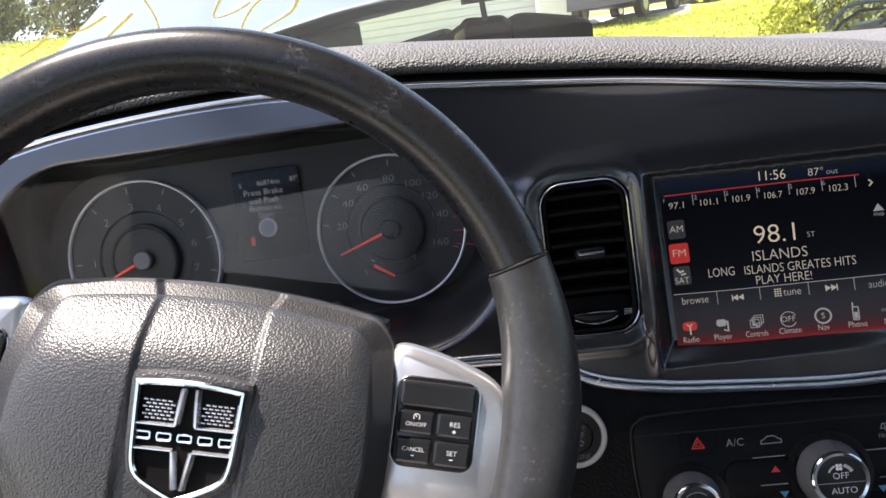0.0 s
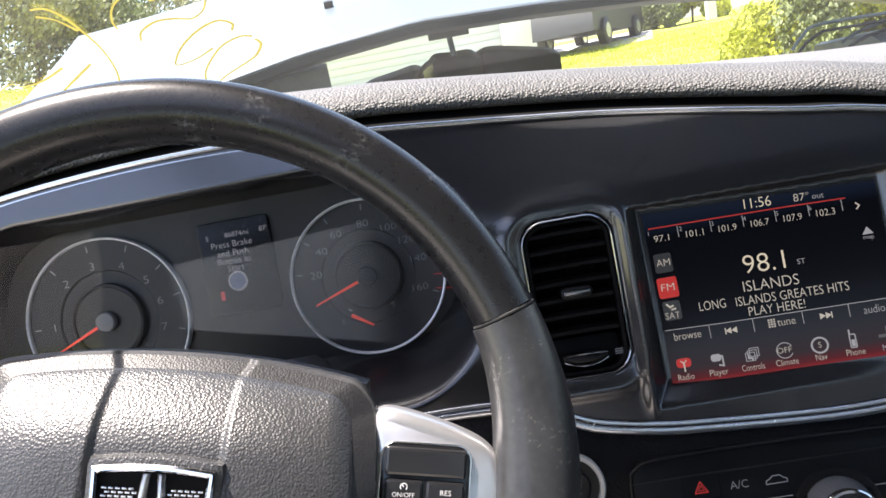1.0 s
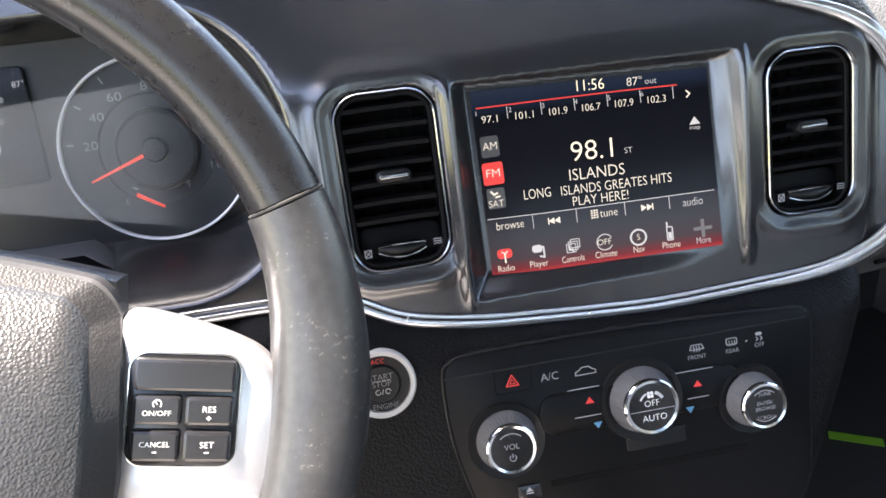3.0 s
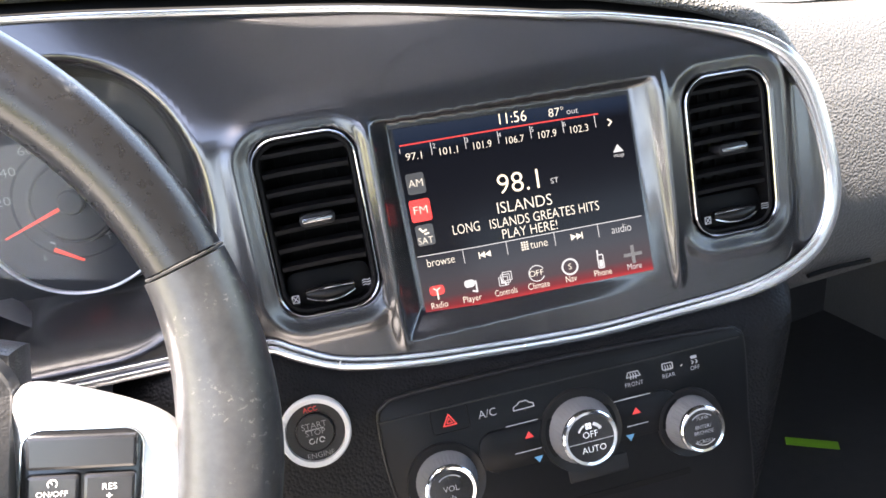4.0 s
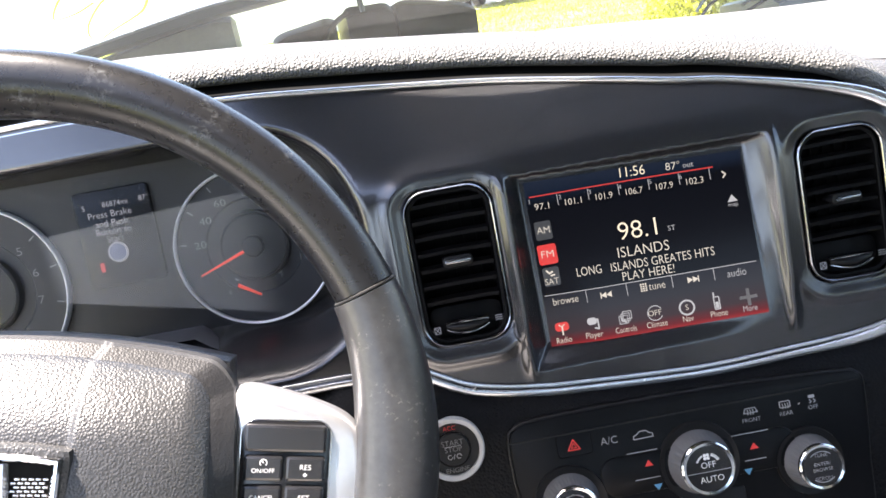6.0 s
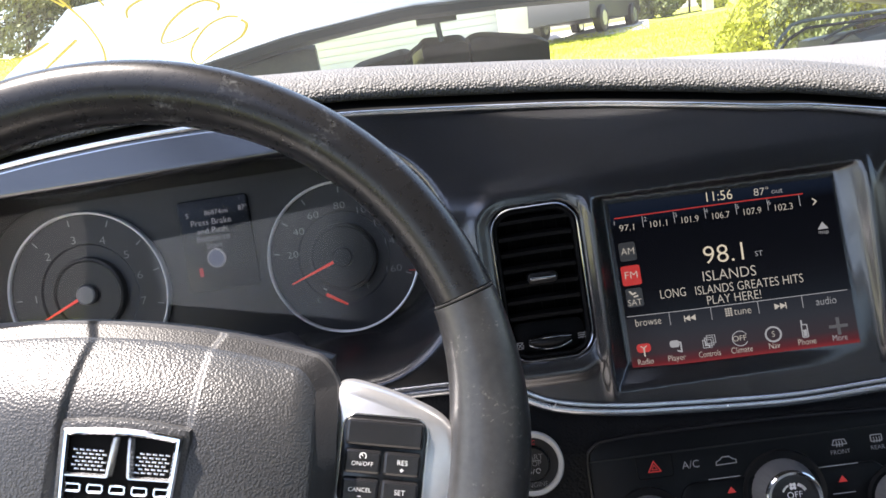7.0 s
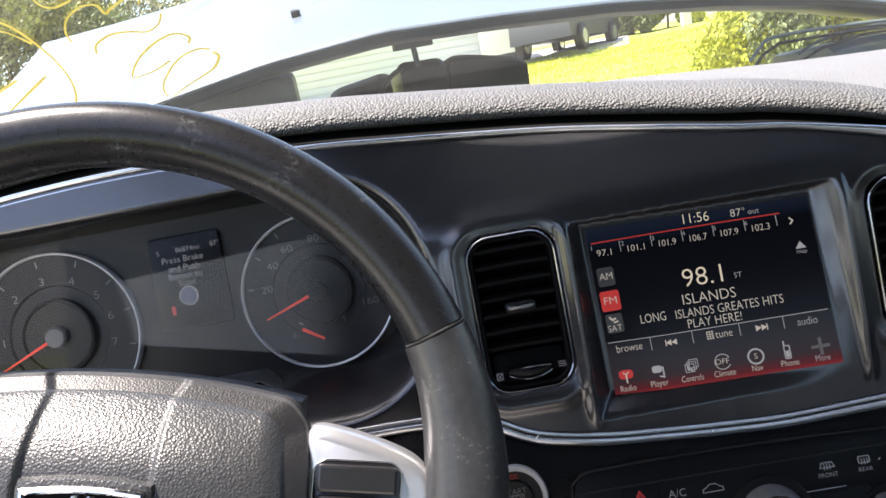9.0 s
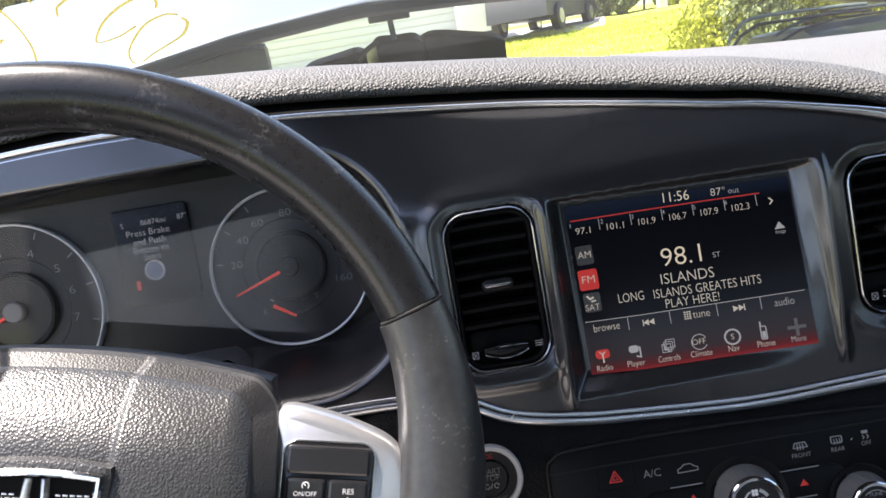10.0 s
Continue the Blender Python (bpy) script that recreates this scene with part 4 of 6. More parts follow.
def dial(name, cx, cy, r, numbers, needle_deg, label):
    bm = nb()
    lathe(bm, [(r - 0.001, -0.006), (r - 0.001, -0.003), (r * 0.62, -0.0036), (r * 0.60, -0.0056)], 64, cx, cy, caps=(True, True))
    d = part(name, bm, DIAL, cl, label)
    bm = nb()
    lathe(bm, [(r + 0.0008, -0.006), (r + 0.0008, 0.0002), (r, 0.0012), (r - 0.0012, 0.0004), (r - 0.0014, -0.006)], 72, cx, cy, caps=(False, False))
    part("chrome_ring", bm, RING, d, "thin bright ring")
    bm = nb()
    lathe(bm, [(r * 0.46, -0.006), (r * 0.45, 0.0), (r * 0.42, 0.001), (r * 0.40, -0.001)], 56, cx, cy)
    part("inner_dial", bm, DIAL_DARK, d)
    bm = nb()
    for q in range(56):
        a = radians(-50 + 280 * q / 55)
        stroke(bm, [(cx + r * 0.405 * math.cos(a), cy + r * 0.405 * math.sin(a)), (cx + r * 0.44 * math.cos(a), cy + r * 0.44 * math.sin(a))], 0.0008, 0.0008)
    part("inner_ticks", bm, DIAL_DARK, d)
    bm = nb()
    for s, a in numbers:
        a = radians(a)
        stroke(bm, [(cx + r * 0.86 * math.cos(a), cy + r * 0.86 * math.sin(a)), (cx + r * 0.93 * math.cos(a), cy + r * 0.93 * math.sin(a))], 0.0010, -0.0030)
    part("tick_marks", bm, DIAL_PRINT, d)
    for s, a in numbers:
        a = radians(a)
        if s:
            letters("dial_number", s, 0.0100 if len(s) < 2 else 0.0088, DIAL_PRINT, d, cx + r * 0.68 * math.cos(a), cy + r * 0.68 * math.sin(a), -0.0028, wide=1.25)
    a = radians(needle_deg)
    bm = nb()
    n0, n1, q = 0.12 * r, 0.76 * r, Vector((-math.sin(a), math.cos(a)))
    t = Vector((math.cos(a), math.sin(a)))
    pts = [t * n0 + q * 0.0013, t * n0 - q * 0.0013, t * n1 - q * 0.0006, t * n1 + q * 0.0006]
    prism(bm, [(cx + p.x, cy + p.y) for p in pts], 0.0025, 0.0036, 0.0003)
    part("needle", bm, NEEDLE, d, "red needle")
    bm = nb()
    lathe(bm, [(0.0092, 0.0), (0.0090, 0.0036), (0.0078, 0.0048), (0.003, 0.0050)], 32, cx, cy)
    part("needle_hub", bm, HOUSING if numbers[0][0] == "20" else RUBBER, d)
    return d


dial("tachometer", *TACH, [("1", 178), ("2", 130), ("3", 97), ("4", 66), ("5", 37), ("6", 12), ("7", -15)], 203, "grey tachometer face")
sp = dial("speedometer", *SPEEDO, [("20", 170), ("40", 143), ("60", 118), ("80", 86), ("100", 58), ("120", 34), ("140", 10), ("160", -22)], 200, "grey speedometer face")
bm = nb()
fx, fy = SPEEDO[0] - 0.008, SPEEDO[1] - 0.0365
a = radians(152)
prism(bm, [(fx - 0.0105, fy + 0.0072), (fx - 0.0120, fy + 0.0048), (fx + 0.006, fy - 0.0060), (fx + 0.0068, fy - 0.0046)], 0.0012, 0.0022)
part("fuel_needle", bm, NEEDLE, sp, "short red fuel needle")
letters("fuel_text", "F", 0.0070, DIAL_PRINT, sp, fx + 0.026, fy + 0.0075, -0.0026, 8)
letters("fuel_text", "E", 0.0060, DIAL_PRINT, sp, fx - 0.020, fy + 0.0010, -0.0026)
bm = nb()
box(bm, fx + 0.0085, fx + 0.0125, fy + 0.010, fy + 0.016, -0.0030, -0.0026)
for q in range(5):
    a = radians(30 + 30 * q)
    stroke(bm, [(fx + 0.006 + 0.020 * math.cos(a), fy + 0.019 * math.sin(a)), (fx + 0.006 + 0.023 * math.cos(a), fy + 0.022 * math.sin(a))], 0.0012, -0.0030)
part("fuel_marks", bm, DIAL_PRINT, sp)
for i, (dx, s) in enumerate(((0.0, 1),)):
    bm = nb()
    for k in range(3):
        y = SPEEDO[1] + 0.004 - 0.012 * k
        stroke(bm, [(SPEEDO[0] + 0.056, y), (SPEEDO[0] + 0.0725, y - 0.0012 * k)], 0.0007, -0.0028)
    part("red_marks", bm, RED_PRINT, sp)
# middle display
bm = nb()
prism(bm, rrect(0.064, 0.082, 0.004, 0.0085, 0.034), -0.006, -0.0015, 0.001)
dp = part("trip_display", bm, mat("trip_display_glass", (0.008, 0.0085, 0.010), 0.25, spec=0.2, var=0.1), cl, "small dark display with grey text")
letters("display_text", "S", 0.0062, LIT_CLUSTER, dp, -0.0150, 0.0615, -0.0011)
letters("display_text", "86874mi", 0.0062, LIT_CLUSTER, dp, 0.0115, 0.0620, -0.0011)
letters("display_text", "87°", 0.0062, LIT_CLUSTER, dp, 0.0358, 0.0625, -0.0011)
for s, y in (("Press Brake", 0.0540), ("and Push", 0.0465), ("Button to", 0.0395), ("Start", 0.0330)):
    letters("display_text", s, 0.0078, LIT_CLUSTER, dp, 0.0055, y, -0.0011)
bm = nb()
lathe(bm, [(0.0086, -0.0014), (0.0085, -0.0008), (0.0076, -0.0008), (0.0075, -0.0014)], 28, 0.0051, 0.0215, caps=(False, False))
part("display_ring", bm, LIT_CLUSTER, dp)
bm = nb()
lathe(bm, [(0.0072, -0.0014), (0.0070, -0.0009)], 28, 0.0051, 0.0215)
part("display_button", bm, mat("display_button", (0.06, 0.07, 0.10), 0.3, var=0.1, emit=((0.15, 0.2, 0.35), 0.07)), dp)
bm = nb()
prism(bm, rrect(0.0034, 0.0080, 0.001, -0.0103, 0.0105, 3), -0.0014, -0.0008)
part("belt_warning", bm, RED_PRINT, dp, "red seat-belt warning light")
# ledge under the dials and the clear lens
bm = nb()
rows = []
for i in range(41):
    x = -0.235 + 0.47 * i / 40
    dip = 0.0
    for cx, cy, r in (TACH, SPEEDO):
        if abs(x - cx) < r + 0.012:
            dip = max(dip, math.sqrt(max(0.0, (r + 0.012) ** 2 - (x - cx) ** 2)) - 0.040)
    y = -0.054 - max(0.0, dip - 0.014)
    rows.append([(x, y, -0.006), (x, y, 0.004), (x, y - 0.006, 0.020)])
ring_loft(bm, rows, closed=False)
part("lower_ledge", bm, LEDGE, cl, "scalloped satin gunmetal ledge under the dials", angle=180)
bm = nb()
rows = []
for i in range(33):
    x = -0.205 + 0.41 * i / 32
    rows.append([(x, 0.082 - 0.155 * k / 16, 0.046 - 0.088 * x - 0.022 * k / 16 - 0.010 * math.sin(math.pi * k / 16)) for k in range(17)])
ring_loft(bm, rows, closed=False)
lens = part("clear_lens", bm, LENS, cl, "clear dusty plastic lens with a painted pale sheen", angle=180)
lens.visible_shadow = False

# ---- steering wheel ----
wh = thing("steering_wheel", WHEEL_AT, "black leather steering wheel with silver spokes and worn rim", "steering wheel")
RW = 0.1905


def rim_piece(name, a0, a1, material, label, grip):
    bm = nb()
    rings = []
    m = max(8, int(abs(a1 - a0) / 1.5))
    for i in range(m + 1):
        a = radians(a0 + (a1 - a0) * i / m)
        da = math.degrees(a)
        near = max(math.exp(-(((da + 180) % 360 - 180) / 24) ** 2), math.exp(-((da - 180) / 24) ** 2)) if grip else 0.0
        ring = []
        for k in range(20):
            b = 2 * math.pi * k / 20
            inw = math.cos(b) < 0
            rad = 0.0172 + (0.009 * near if inw else 0.003 * near)
            ex = math.copysign(abs(math.cos(b)) ** 0.85, math.cos(b)) * rad
            ez = math.copysign(abs(math.sin(b)) ** 0.9, math.sin(b)) * (0.0180 + 0.002 * near)
            ring.append(((RW + ex) * math.cos(a), (RW + ex) * math.sin(a), ez))
        rings.append(ring)
    ring_loft(bm, rings)
    return part(name, bm, material, wh, label, angle=60)


def add_seam(deg):
    bm = nb()
    a = radians(deg)
    tube(bm, [((RW + 0.0173 * math.cos(2 * math.pi * k / 24)) * math.cos(a), (RW + 0.0173 * math.cos(2 * math.pi * k / 24)) * math.sin(a), 0.0180 * math.sin(2 * math.pi * k / 24)) for k in range(24)], 0.0008, True, 6)
    return part("seam", bm, SEAM, wh)


rim_piece("rim_top", 30.4, 149.6, RIM_TOP, "smooth black leather with grey scuffs", False)
rim_piece("rim_grip", 29.6, -38, RIM_GRIP, "rubbed black leather grip with pale flecks", True)
rim_piece("rim_grip", 150.4, 218, RIM_GRIP, "rubbed black leather grip", True)
rim_piece("rim_foot", 218.5, 321.5, RIM_TOP, "smooth black leather", False)
for d in (30, 150, 218.3, 321.7):
    add_seam(d)


def hub_cover():
    bm = nb()
    nu, nv = 168, 56
    rows = []
    for j in range(nv + 1):
        v = -1 + 2 * j / nv
        row = []
        for i in range(nu + 1):
            u = -1 + 2 * i / nu
            top, foot = 0.0540 - 0.0095 * u * u - 0.009 * (max(0.0, abs(u) - 0.86) / 0.14) ** 2, -0.090 + 0.012 * u * u
            w = 0.0920 - 0.004 * max(0, v) ** 2 - 0.020 * max(0, -v) ** 2
            y = foot + (top - foot) * (v + 1) / 2
            x = u * w
            z = 0.0252 + 0.008 * (1 - abs(u) ** 3.2) - 0.0085 * (v + 0.25) ** 2 - 0.012 * max(0.0, v - 0.3) ** 2 - 0.048 * max(0.0, v - 0.5) ** 2 * (1 - u ** 4)
            z -= 0.0028 * (1 - step(abs(x), 0.0290, 0.0322))
            row.append(bm.verts.new((x, y, z)))
        rows.append(row)
    for a, b in zip(rows, rows[1:]):
        for i in range(nu):
            bm.faces.new((a[i], a[i + 1], b[i + 1], b[i]))
    loop = rows[0] + [r[-1] for r in rows[1:]] + rows[-1][-2::-1] + [r[0] for r in rows[-2:0:-1]]
    edge = [p.co.copy() for p in loop]
    prev = loop
    cur = [bm.verts.new((p.x * 1.012, p.y * 1.012, p.z - 0.0018)) for p in edge]
    for i in range(len(loop)):
        k = (i + 1) % len(loop)
        bm.faces.new((prev[i], prev[k], cur[k], cur[i]))
    side = nb()
    lip = nb()
    ring_loft(side, [[(p.x * gx, p.y * gy, min(p.z - dz, zz)) for p in edge] for gx, gy, dz, zz in ((1.012, 1.012, 0.0018, 1), (1.050, 1.050, 0.0035, 1), (1.135, 1.135, 0.0075, 0.014))], caps=(False, False))
    ring_loft(lip, [[(p.x * gx, p.y * gy, min(p.z - dz, zz)) for p in edge] for gx, gy, dz, zz in ((1.135, 1.135, 0.0075, 0.014), (1.141, 1.172, 0.0082, 0.0135), (1.146, 1.180, 0.019, -0.012))], caps=(False, False))
    part("cover_side", side, COVER_SIDE, wh, "black side of the airbag cover, coloured darker for shade", angle=60)
    part("cover_lip", lip, LIP, wh, "narrow grained lip round the airbag cover", angle=60)
    return part("airbag_cover", bm, LEATHER, wh, "grained black airbag cover with a raised middle band", angle=50)


hub_cover()
bm = nb()
shell = []
for i in range(49):
    u = -1 + 2 * i / 48
    shell.append((u * 0.0945, 0.0615 - 0.0095 * u * u))
shell += [(0.097, 0.02), (0.096, -0.04), (0.080, -0.085), (0.03, -0.100), (-0.03, -0.100), (-0.080, -0.085), (-0.096, -0.04), (-0.097, 0.02)]
rings = []
for grow, z in ((0.90, -0.080), (0.97, -0.068), (1.03, -0.044), (1.035, -0.032), (1.03, -0.024), (1.0, -0.021)):
    rings.append([(x * (0.5 + 0.5 * grow), y * grow, z) for x, y in shell])
ring_loft(bm, rings)
part("hub_shell", bm, LEATHER, wh, "smooth black back shell")
# spokes
SPOKE = smooth_path([(0.0985, 0.0180, 0), (0.0990, 0.0345, 0), (0.1050, 0.0425, 0), (0.122, 0.0408, 0), (0.148, 0.0335, 0), (0.163, 0.0255, 0), (0.1705, 0.0120, 0), (0.1730, -0.012, 0), (0.1700, -0.034, 0), (0.160, -0.0445, 0), (0.120, -0.0470, 0), (0.1060, -0.0460, 0), (0.0995, -0.0370, 0), (0.0985, -0.0180, 0)], 4, True)


def spoke(side):
    s = side
    pts = [(p.x * s, p.y) for p in SPOKE]
    bm = nb()
    rings = []
    for d, z in ((0.004, -0.024), (0.0, -0.006), (0.0008, 0.0030), (0.0030, 0.0062), (0.0070, 0.0076)):
        rings.append([(x, y, z - 0.003 + 0.05 * (abs(x) - 0.12)) for x, y in inset(pts, d)])
    ring_loft(bm, rings)
    sk = part("spoke", bm, SATIN, wh, "satin silver spoke cover", angle=40)
    cx = 0.1285 * s

    def lift(bmx):
        for vtx in bmx.verts:
            vtx.co.z += 0.05 * (abs(vtx.co.x) - 0.12) - 0.003
        return bmx
    bm = nb()
    prism(bm, rrect(0.0455, 0.0490, 0.0075, cx, 0.0012, 6), 0.0068, 0.0084, 0.0008)
    part("switch_well", lift(bm), GLOSS, sk, "gloss black switch surround")
    bm = nb()
    frame_ring(bm, rrect(0.0467, 0.0502, 0.008, cx, 0.0012, 6), 0.0009, 0.0060, 0.0086, 0.0003)
    part("switch_edge", lift(bm), CHROME, sk, "fine bright edge")
    if s > 0:
        keys = [(cx, 0.0168, 0.0416, 0.0140, None), (cx - 0.0106, 0.0015, 0.0200, 0.0128, "ON/OFF"), (cx + 0.0106, 0.0015, 0.0200, 0.0128, "RES"), (cx - 0.0106, -0.0140, 0.0200, 0.0136, "CANCEL"), (cx + 0.0106, -0.0140, 0.0200, 0.0136, "SET")]
    else:
        keys = [(cx, 0.0158, 0.0440, 0.0140, None), (cx, 0.0004, 0.0440, 0.0130, None), (cx, -0.0142, 0.0440, 0.0130, None)]
    for kx, ky, w, h, text in keys:
        bm = nb()
        prism(bm, rrect(w, h, 0.0018, kx, ky, 4), 0.0080, 0.0112, 0.0016)
        kk = part("key", lift(bm), GLOSS, sk, "black key", angle=12)
        zz = 0.0083 + 0.05 * (abs(kx) - 0.12)
        if text:
            letters("key_text", text, 0.0038 if len(text) < 6 else 0.0032, PRINT, kk, kx, ky + (-0.0010 if text == "ON/OFF" else 0.001), zz + 0.0006)
            bm = nb()
            if text == "ON/OFF":
                stroke(bm, circle(0.0017, 12, kx, ky + 0.0030, -40, 220), 0.0004, zz)
                stroke(bm, [(kx, ky + 0.003), (kx - 0.001, ky + 0.0042)], 0.0004, zz)
            elif text == "RES":
                stroke(bm, [(kx - 0.0009, ky - 0.0028), (kx + 0.0009, ky - 0.0028)], 0.0004, zz)
                stroke(bm, [(kx, ky - 0.0037), (kx, ky - 0.0019)], 0.0004, zz)
            else:
                stroke(bm, [(kx - 0.0008, ky - 0.0024), (kx + 0.0008, ky - 0.0024)], 0.0004, zz)
            part("key_mark", bm, PRINT, kk)
        elif s < 0:
            bm = nb()
            if ky > 0.01:
                stroke(bm, circle(0.0028, 10, kx + 0.010, ky, 200, 340), 0.0009, zz)
            elif ky > -0.005:
                stroke(bm, [(kx + 0.008, ky - 0.0022), (kx + 0.008, ky + 0.0022), (kx + 0.0105, ky + 0.001), (kx + 0.0095, ky - 0.002)], 0.0006, zz)
            else:
                stroke(bm, [(kx + 0.004, ky), (kx + 0.013, ky)], 0.0010, zz)
            part("key_mark", bm, PRINT_DIM, kk)
    return sk


spoke(1)
spoke(-1)
# emblem
EX, EY, EZ = 0.0022, -0.0166, 0.0308
shield = smooth_path([(-0.0275, 0.0285, 0), (-0.014, 0.0300, 0), (0.0, 0.0305, 0), (0.014, 0.0300, 0), (0.0275, 0.0285, 0)], 3)
shield += smooth_path([(0.0278, 0.0270, 0), (0.0268, 0.004, 0), (0.0255, -0.012, 0), (0.0215, -0.0200, 0), (0.0110, -0.0262, 0), (0.0, -0.0310, 0)], 3)
shield += [Vector((-p.x, p.y, 0)) for p in reversed(smooth_path([(0.0278, 0.0270, 0), (0.0268, 0.004, 0), (0.0255, -0.012, 0), (0.0215, -0.0200, 0), (0.0110, -0.0262, 0), (0.0, -0.0310, 0)], 3)[:-1])]
shield = [(EX + p.x, EY + p.y) for p in shield][::-1]
bm = nb()
prism(bm, inset(shield, -0.0035), EZ - 0.012, EZ + 0.0012, 0.0030)
part("emblem_mount", bm, LEATHER, wh)
bm = nb()
prism(bm, shield, EZ, EZ + 0.0018)
em = part("emblem", bm, DARK, wh, "chrome and black shield emblem")
bm = nb()
frame_ring(bm, shield, 0.0032, EZ + 0.001, EZ + 0.0048, 0.0010)
part("shield_frame", bm, CHROME, em, "chrome shield frame")
zt = EZ + 0.0018
for sgn in (-1, 1):
    for y0, y1, xa, xb in ((0.0075, 0.0262, 0.0050, 0.0034), (-0.0055, -0.0240, 0.0048, 0.0020)):
        bm = nb()
        ring_loft(bm, [[(EX + sgn * (xx - 0.0019), EY + yy, zt), (EX + sgn * (xx - 0.0005), EY + yy, zt + hh), (EX + sgn * (xx + 0.0005), EY + yy, zt + hh), (EX + sgn * (xx + 0.0019), EY + yy, zt)] for yy, xx, hh in ((y0, xa, 0.0030), ((y0 + y1) / 2, (xa + xb) / 2, 0.0034), (y1, xb, 0.0022))])
        part("cross_bar", bm, BRIGHT, em, "raised chrome cross bar")
    for yy in (0.0072, -0.0050):
        bm = nb()
        ring_loft(bm, [[(x, EY + yy - 0.0010, zt), (x, EY + yy - 0.0003, zt + 0.0026), (x, EY + yy + 0.0003, zt + 0.0026), (x, EY + yy + 0.0010, zt)] for x in (EX + sgn * 0.0050, EX + sgn * 0.0252)])
        part("cross_bar", bm, BRIGHT, em, "raised chrome cross bar")
for q in range(5):
    x = EX - 0.0205 + 0.0103 * q
    bm = nb()
    frame_ring(bm, rrect(0.0080, 0.0046, 0.0014, x, EY + 0.0013, 3), 0.0012, zt, zt + 0.0012, 0.0003)
    part("emblem_bar", bm, CHROME, em, "small chrome bar")
bm = nb()
for sgn in (-1, 1):
    for r in range(6):
        for c in range(5):
            x = EX + sgn * (0.0080 + 0.0030 * c + (0.0015 if r % 2 else 0)) - 0.0010
            y = EY + 0.0095 + 0.0018 * r
            box(bm, x, x + 0.0022, y, y + 0.0010, zt, zt + 0.0007, 0.0002)
part("emblem_mesh", bm, BRIGHT, em, "fine bright mesh")
# column shroud behind the wheel and a stalk
col = thing("steering_column", facing((-0.398, -0.135, 0.925), 19, 10.2), "black plastic steering column shroud with a stalk", "steering column")
bm = nb()
ring_loft(bm, [[(0.062 * w * math.cos(2 * math.pi * k / 28), -0.025 + 0.052 * w * math.sin(2 * math.pi * k / 28), z) for k in range(28)] for w, z in ((1.15, -0.20), (1.12, -0.10), (1.0, -0.03), (0.85, -0.005))])
part("shroud", bm, BLACK, col)
bm = nb()
tube(bm, smooth_path([(-0.05, 0.005, -0.02), (-0.10, 0.010, -0.014), (-0.150, 0.014, -0.006)], 5), lambda t: 0.006 + 0.003 * t, n=12)
part("stalk", bm, BLACK, col)

# ---- car shell round the cabin, in the car's own frame ----
def in_car(name, bm, material, label, category, kind=""):
    ob = new(name, bpy.data.meshes.new(name))
    finish(ob, bm, material)
    ob.matrix_world = CAR
    return tagged(ob, label, category, kind=kind)


def slab(x0, x1, y0, y1, z0, z1, bev=0.01):
    return box(nb(), x0, x1, y0, y1, z0, z1, bev)


BASE_Y, BASE_Z, HEAD_Z = 0.76, 1.035, 1.425


def head_y(x):
    """front edge of the roof, square to the dashboard"""
    return 0.245 - 0.176 * x


def glass_sheet():
    bm = nb()
    rows = []
    for i in range(25):
        x = -0.62 + 2.0 * i / 24
        c = ((x - 0.385) / 1.0) ** 2
        base = BASE_Y - 0.16 * c
        rows.append([(x, base + (head_y(x) - base) * k / 12, BASE_Z + (HEAD_Z - BASE_Z) * k / 12 + 0.015 * math.sin(math.pi * k / 12) - 0.0 * c) for k in range(13)])
    ring_loft(bm, rows, closed=False)
    ws = in_car("windscreen", bm, WINDSCREEN, "clear dusty windscreen with yellow paint-marker strokes", "windscreen", "structure")
    ws.visible_shadow = False
    return ws


glass_sheet()


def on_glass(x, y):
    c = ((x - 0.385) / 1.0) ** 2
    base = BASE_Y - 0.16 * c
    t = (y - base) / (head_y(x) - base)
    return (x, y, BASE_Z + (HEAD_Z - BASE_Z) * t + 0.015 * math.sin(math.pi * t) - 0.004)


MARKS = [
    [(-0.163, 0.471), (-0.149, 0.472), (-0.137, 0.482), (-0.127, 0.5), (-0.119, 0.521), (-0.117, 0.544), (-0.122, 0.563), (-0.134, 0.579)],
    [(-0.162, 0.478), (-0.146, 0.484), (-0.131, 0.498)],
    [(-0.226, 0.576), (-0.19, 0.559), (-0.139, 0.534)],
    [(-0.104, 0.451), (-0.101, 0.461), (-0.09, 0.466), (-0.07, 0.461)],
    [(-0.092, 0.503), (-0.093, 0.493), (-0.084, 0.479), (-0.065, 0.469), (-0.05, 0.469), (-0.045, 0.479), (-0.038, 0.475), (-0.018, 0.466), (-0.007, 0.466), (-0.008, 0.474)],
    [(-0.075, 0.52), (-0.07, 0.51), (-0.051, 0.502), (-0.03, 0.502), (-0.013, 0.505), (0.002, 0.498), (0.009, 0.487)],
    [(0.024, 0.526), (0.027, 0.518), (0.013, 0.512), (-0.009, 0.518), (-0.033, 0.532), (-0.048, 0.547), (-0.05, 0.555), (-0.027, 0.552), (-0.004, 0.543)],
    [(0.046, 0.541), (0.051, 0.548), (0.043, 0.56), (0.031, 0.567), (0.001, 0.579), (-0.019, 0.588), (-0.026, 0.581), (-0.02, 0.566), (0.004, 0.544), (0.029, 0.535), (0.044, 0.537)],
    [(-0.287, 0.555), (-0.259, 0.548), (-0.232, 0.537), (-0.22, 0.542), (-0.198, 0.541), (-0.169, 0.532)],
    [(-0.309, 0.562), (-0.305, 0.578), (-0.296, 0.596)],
]
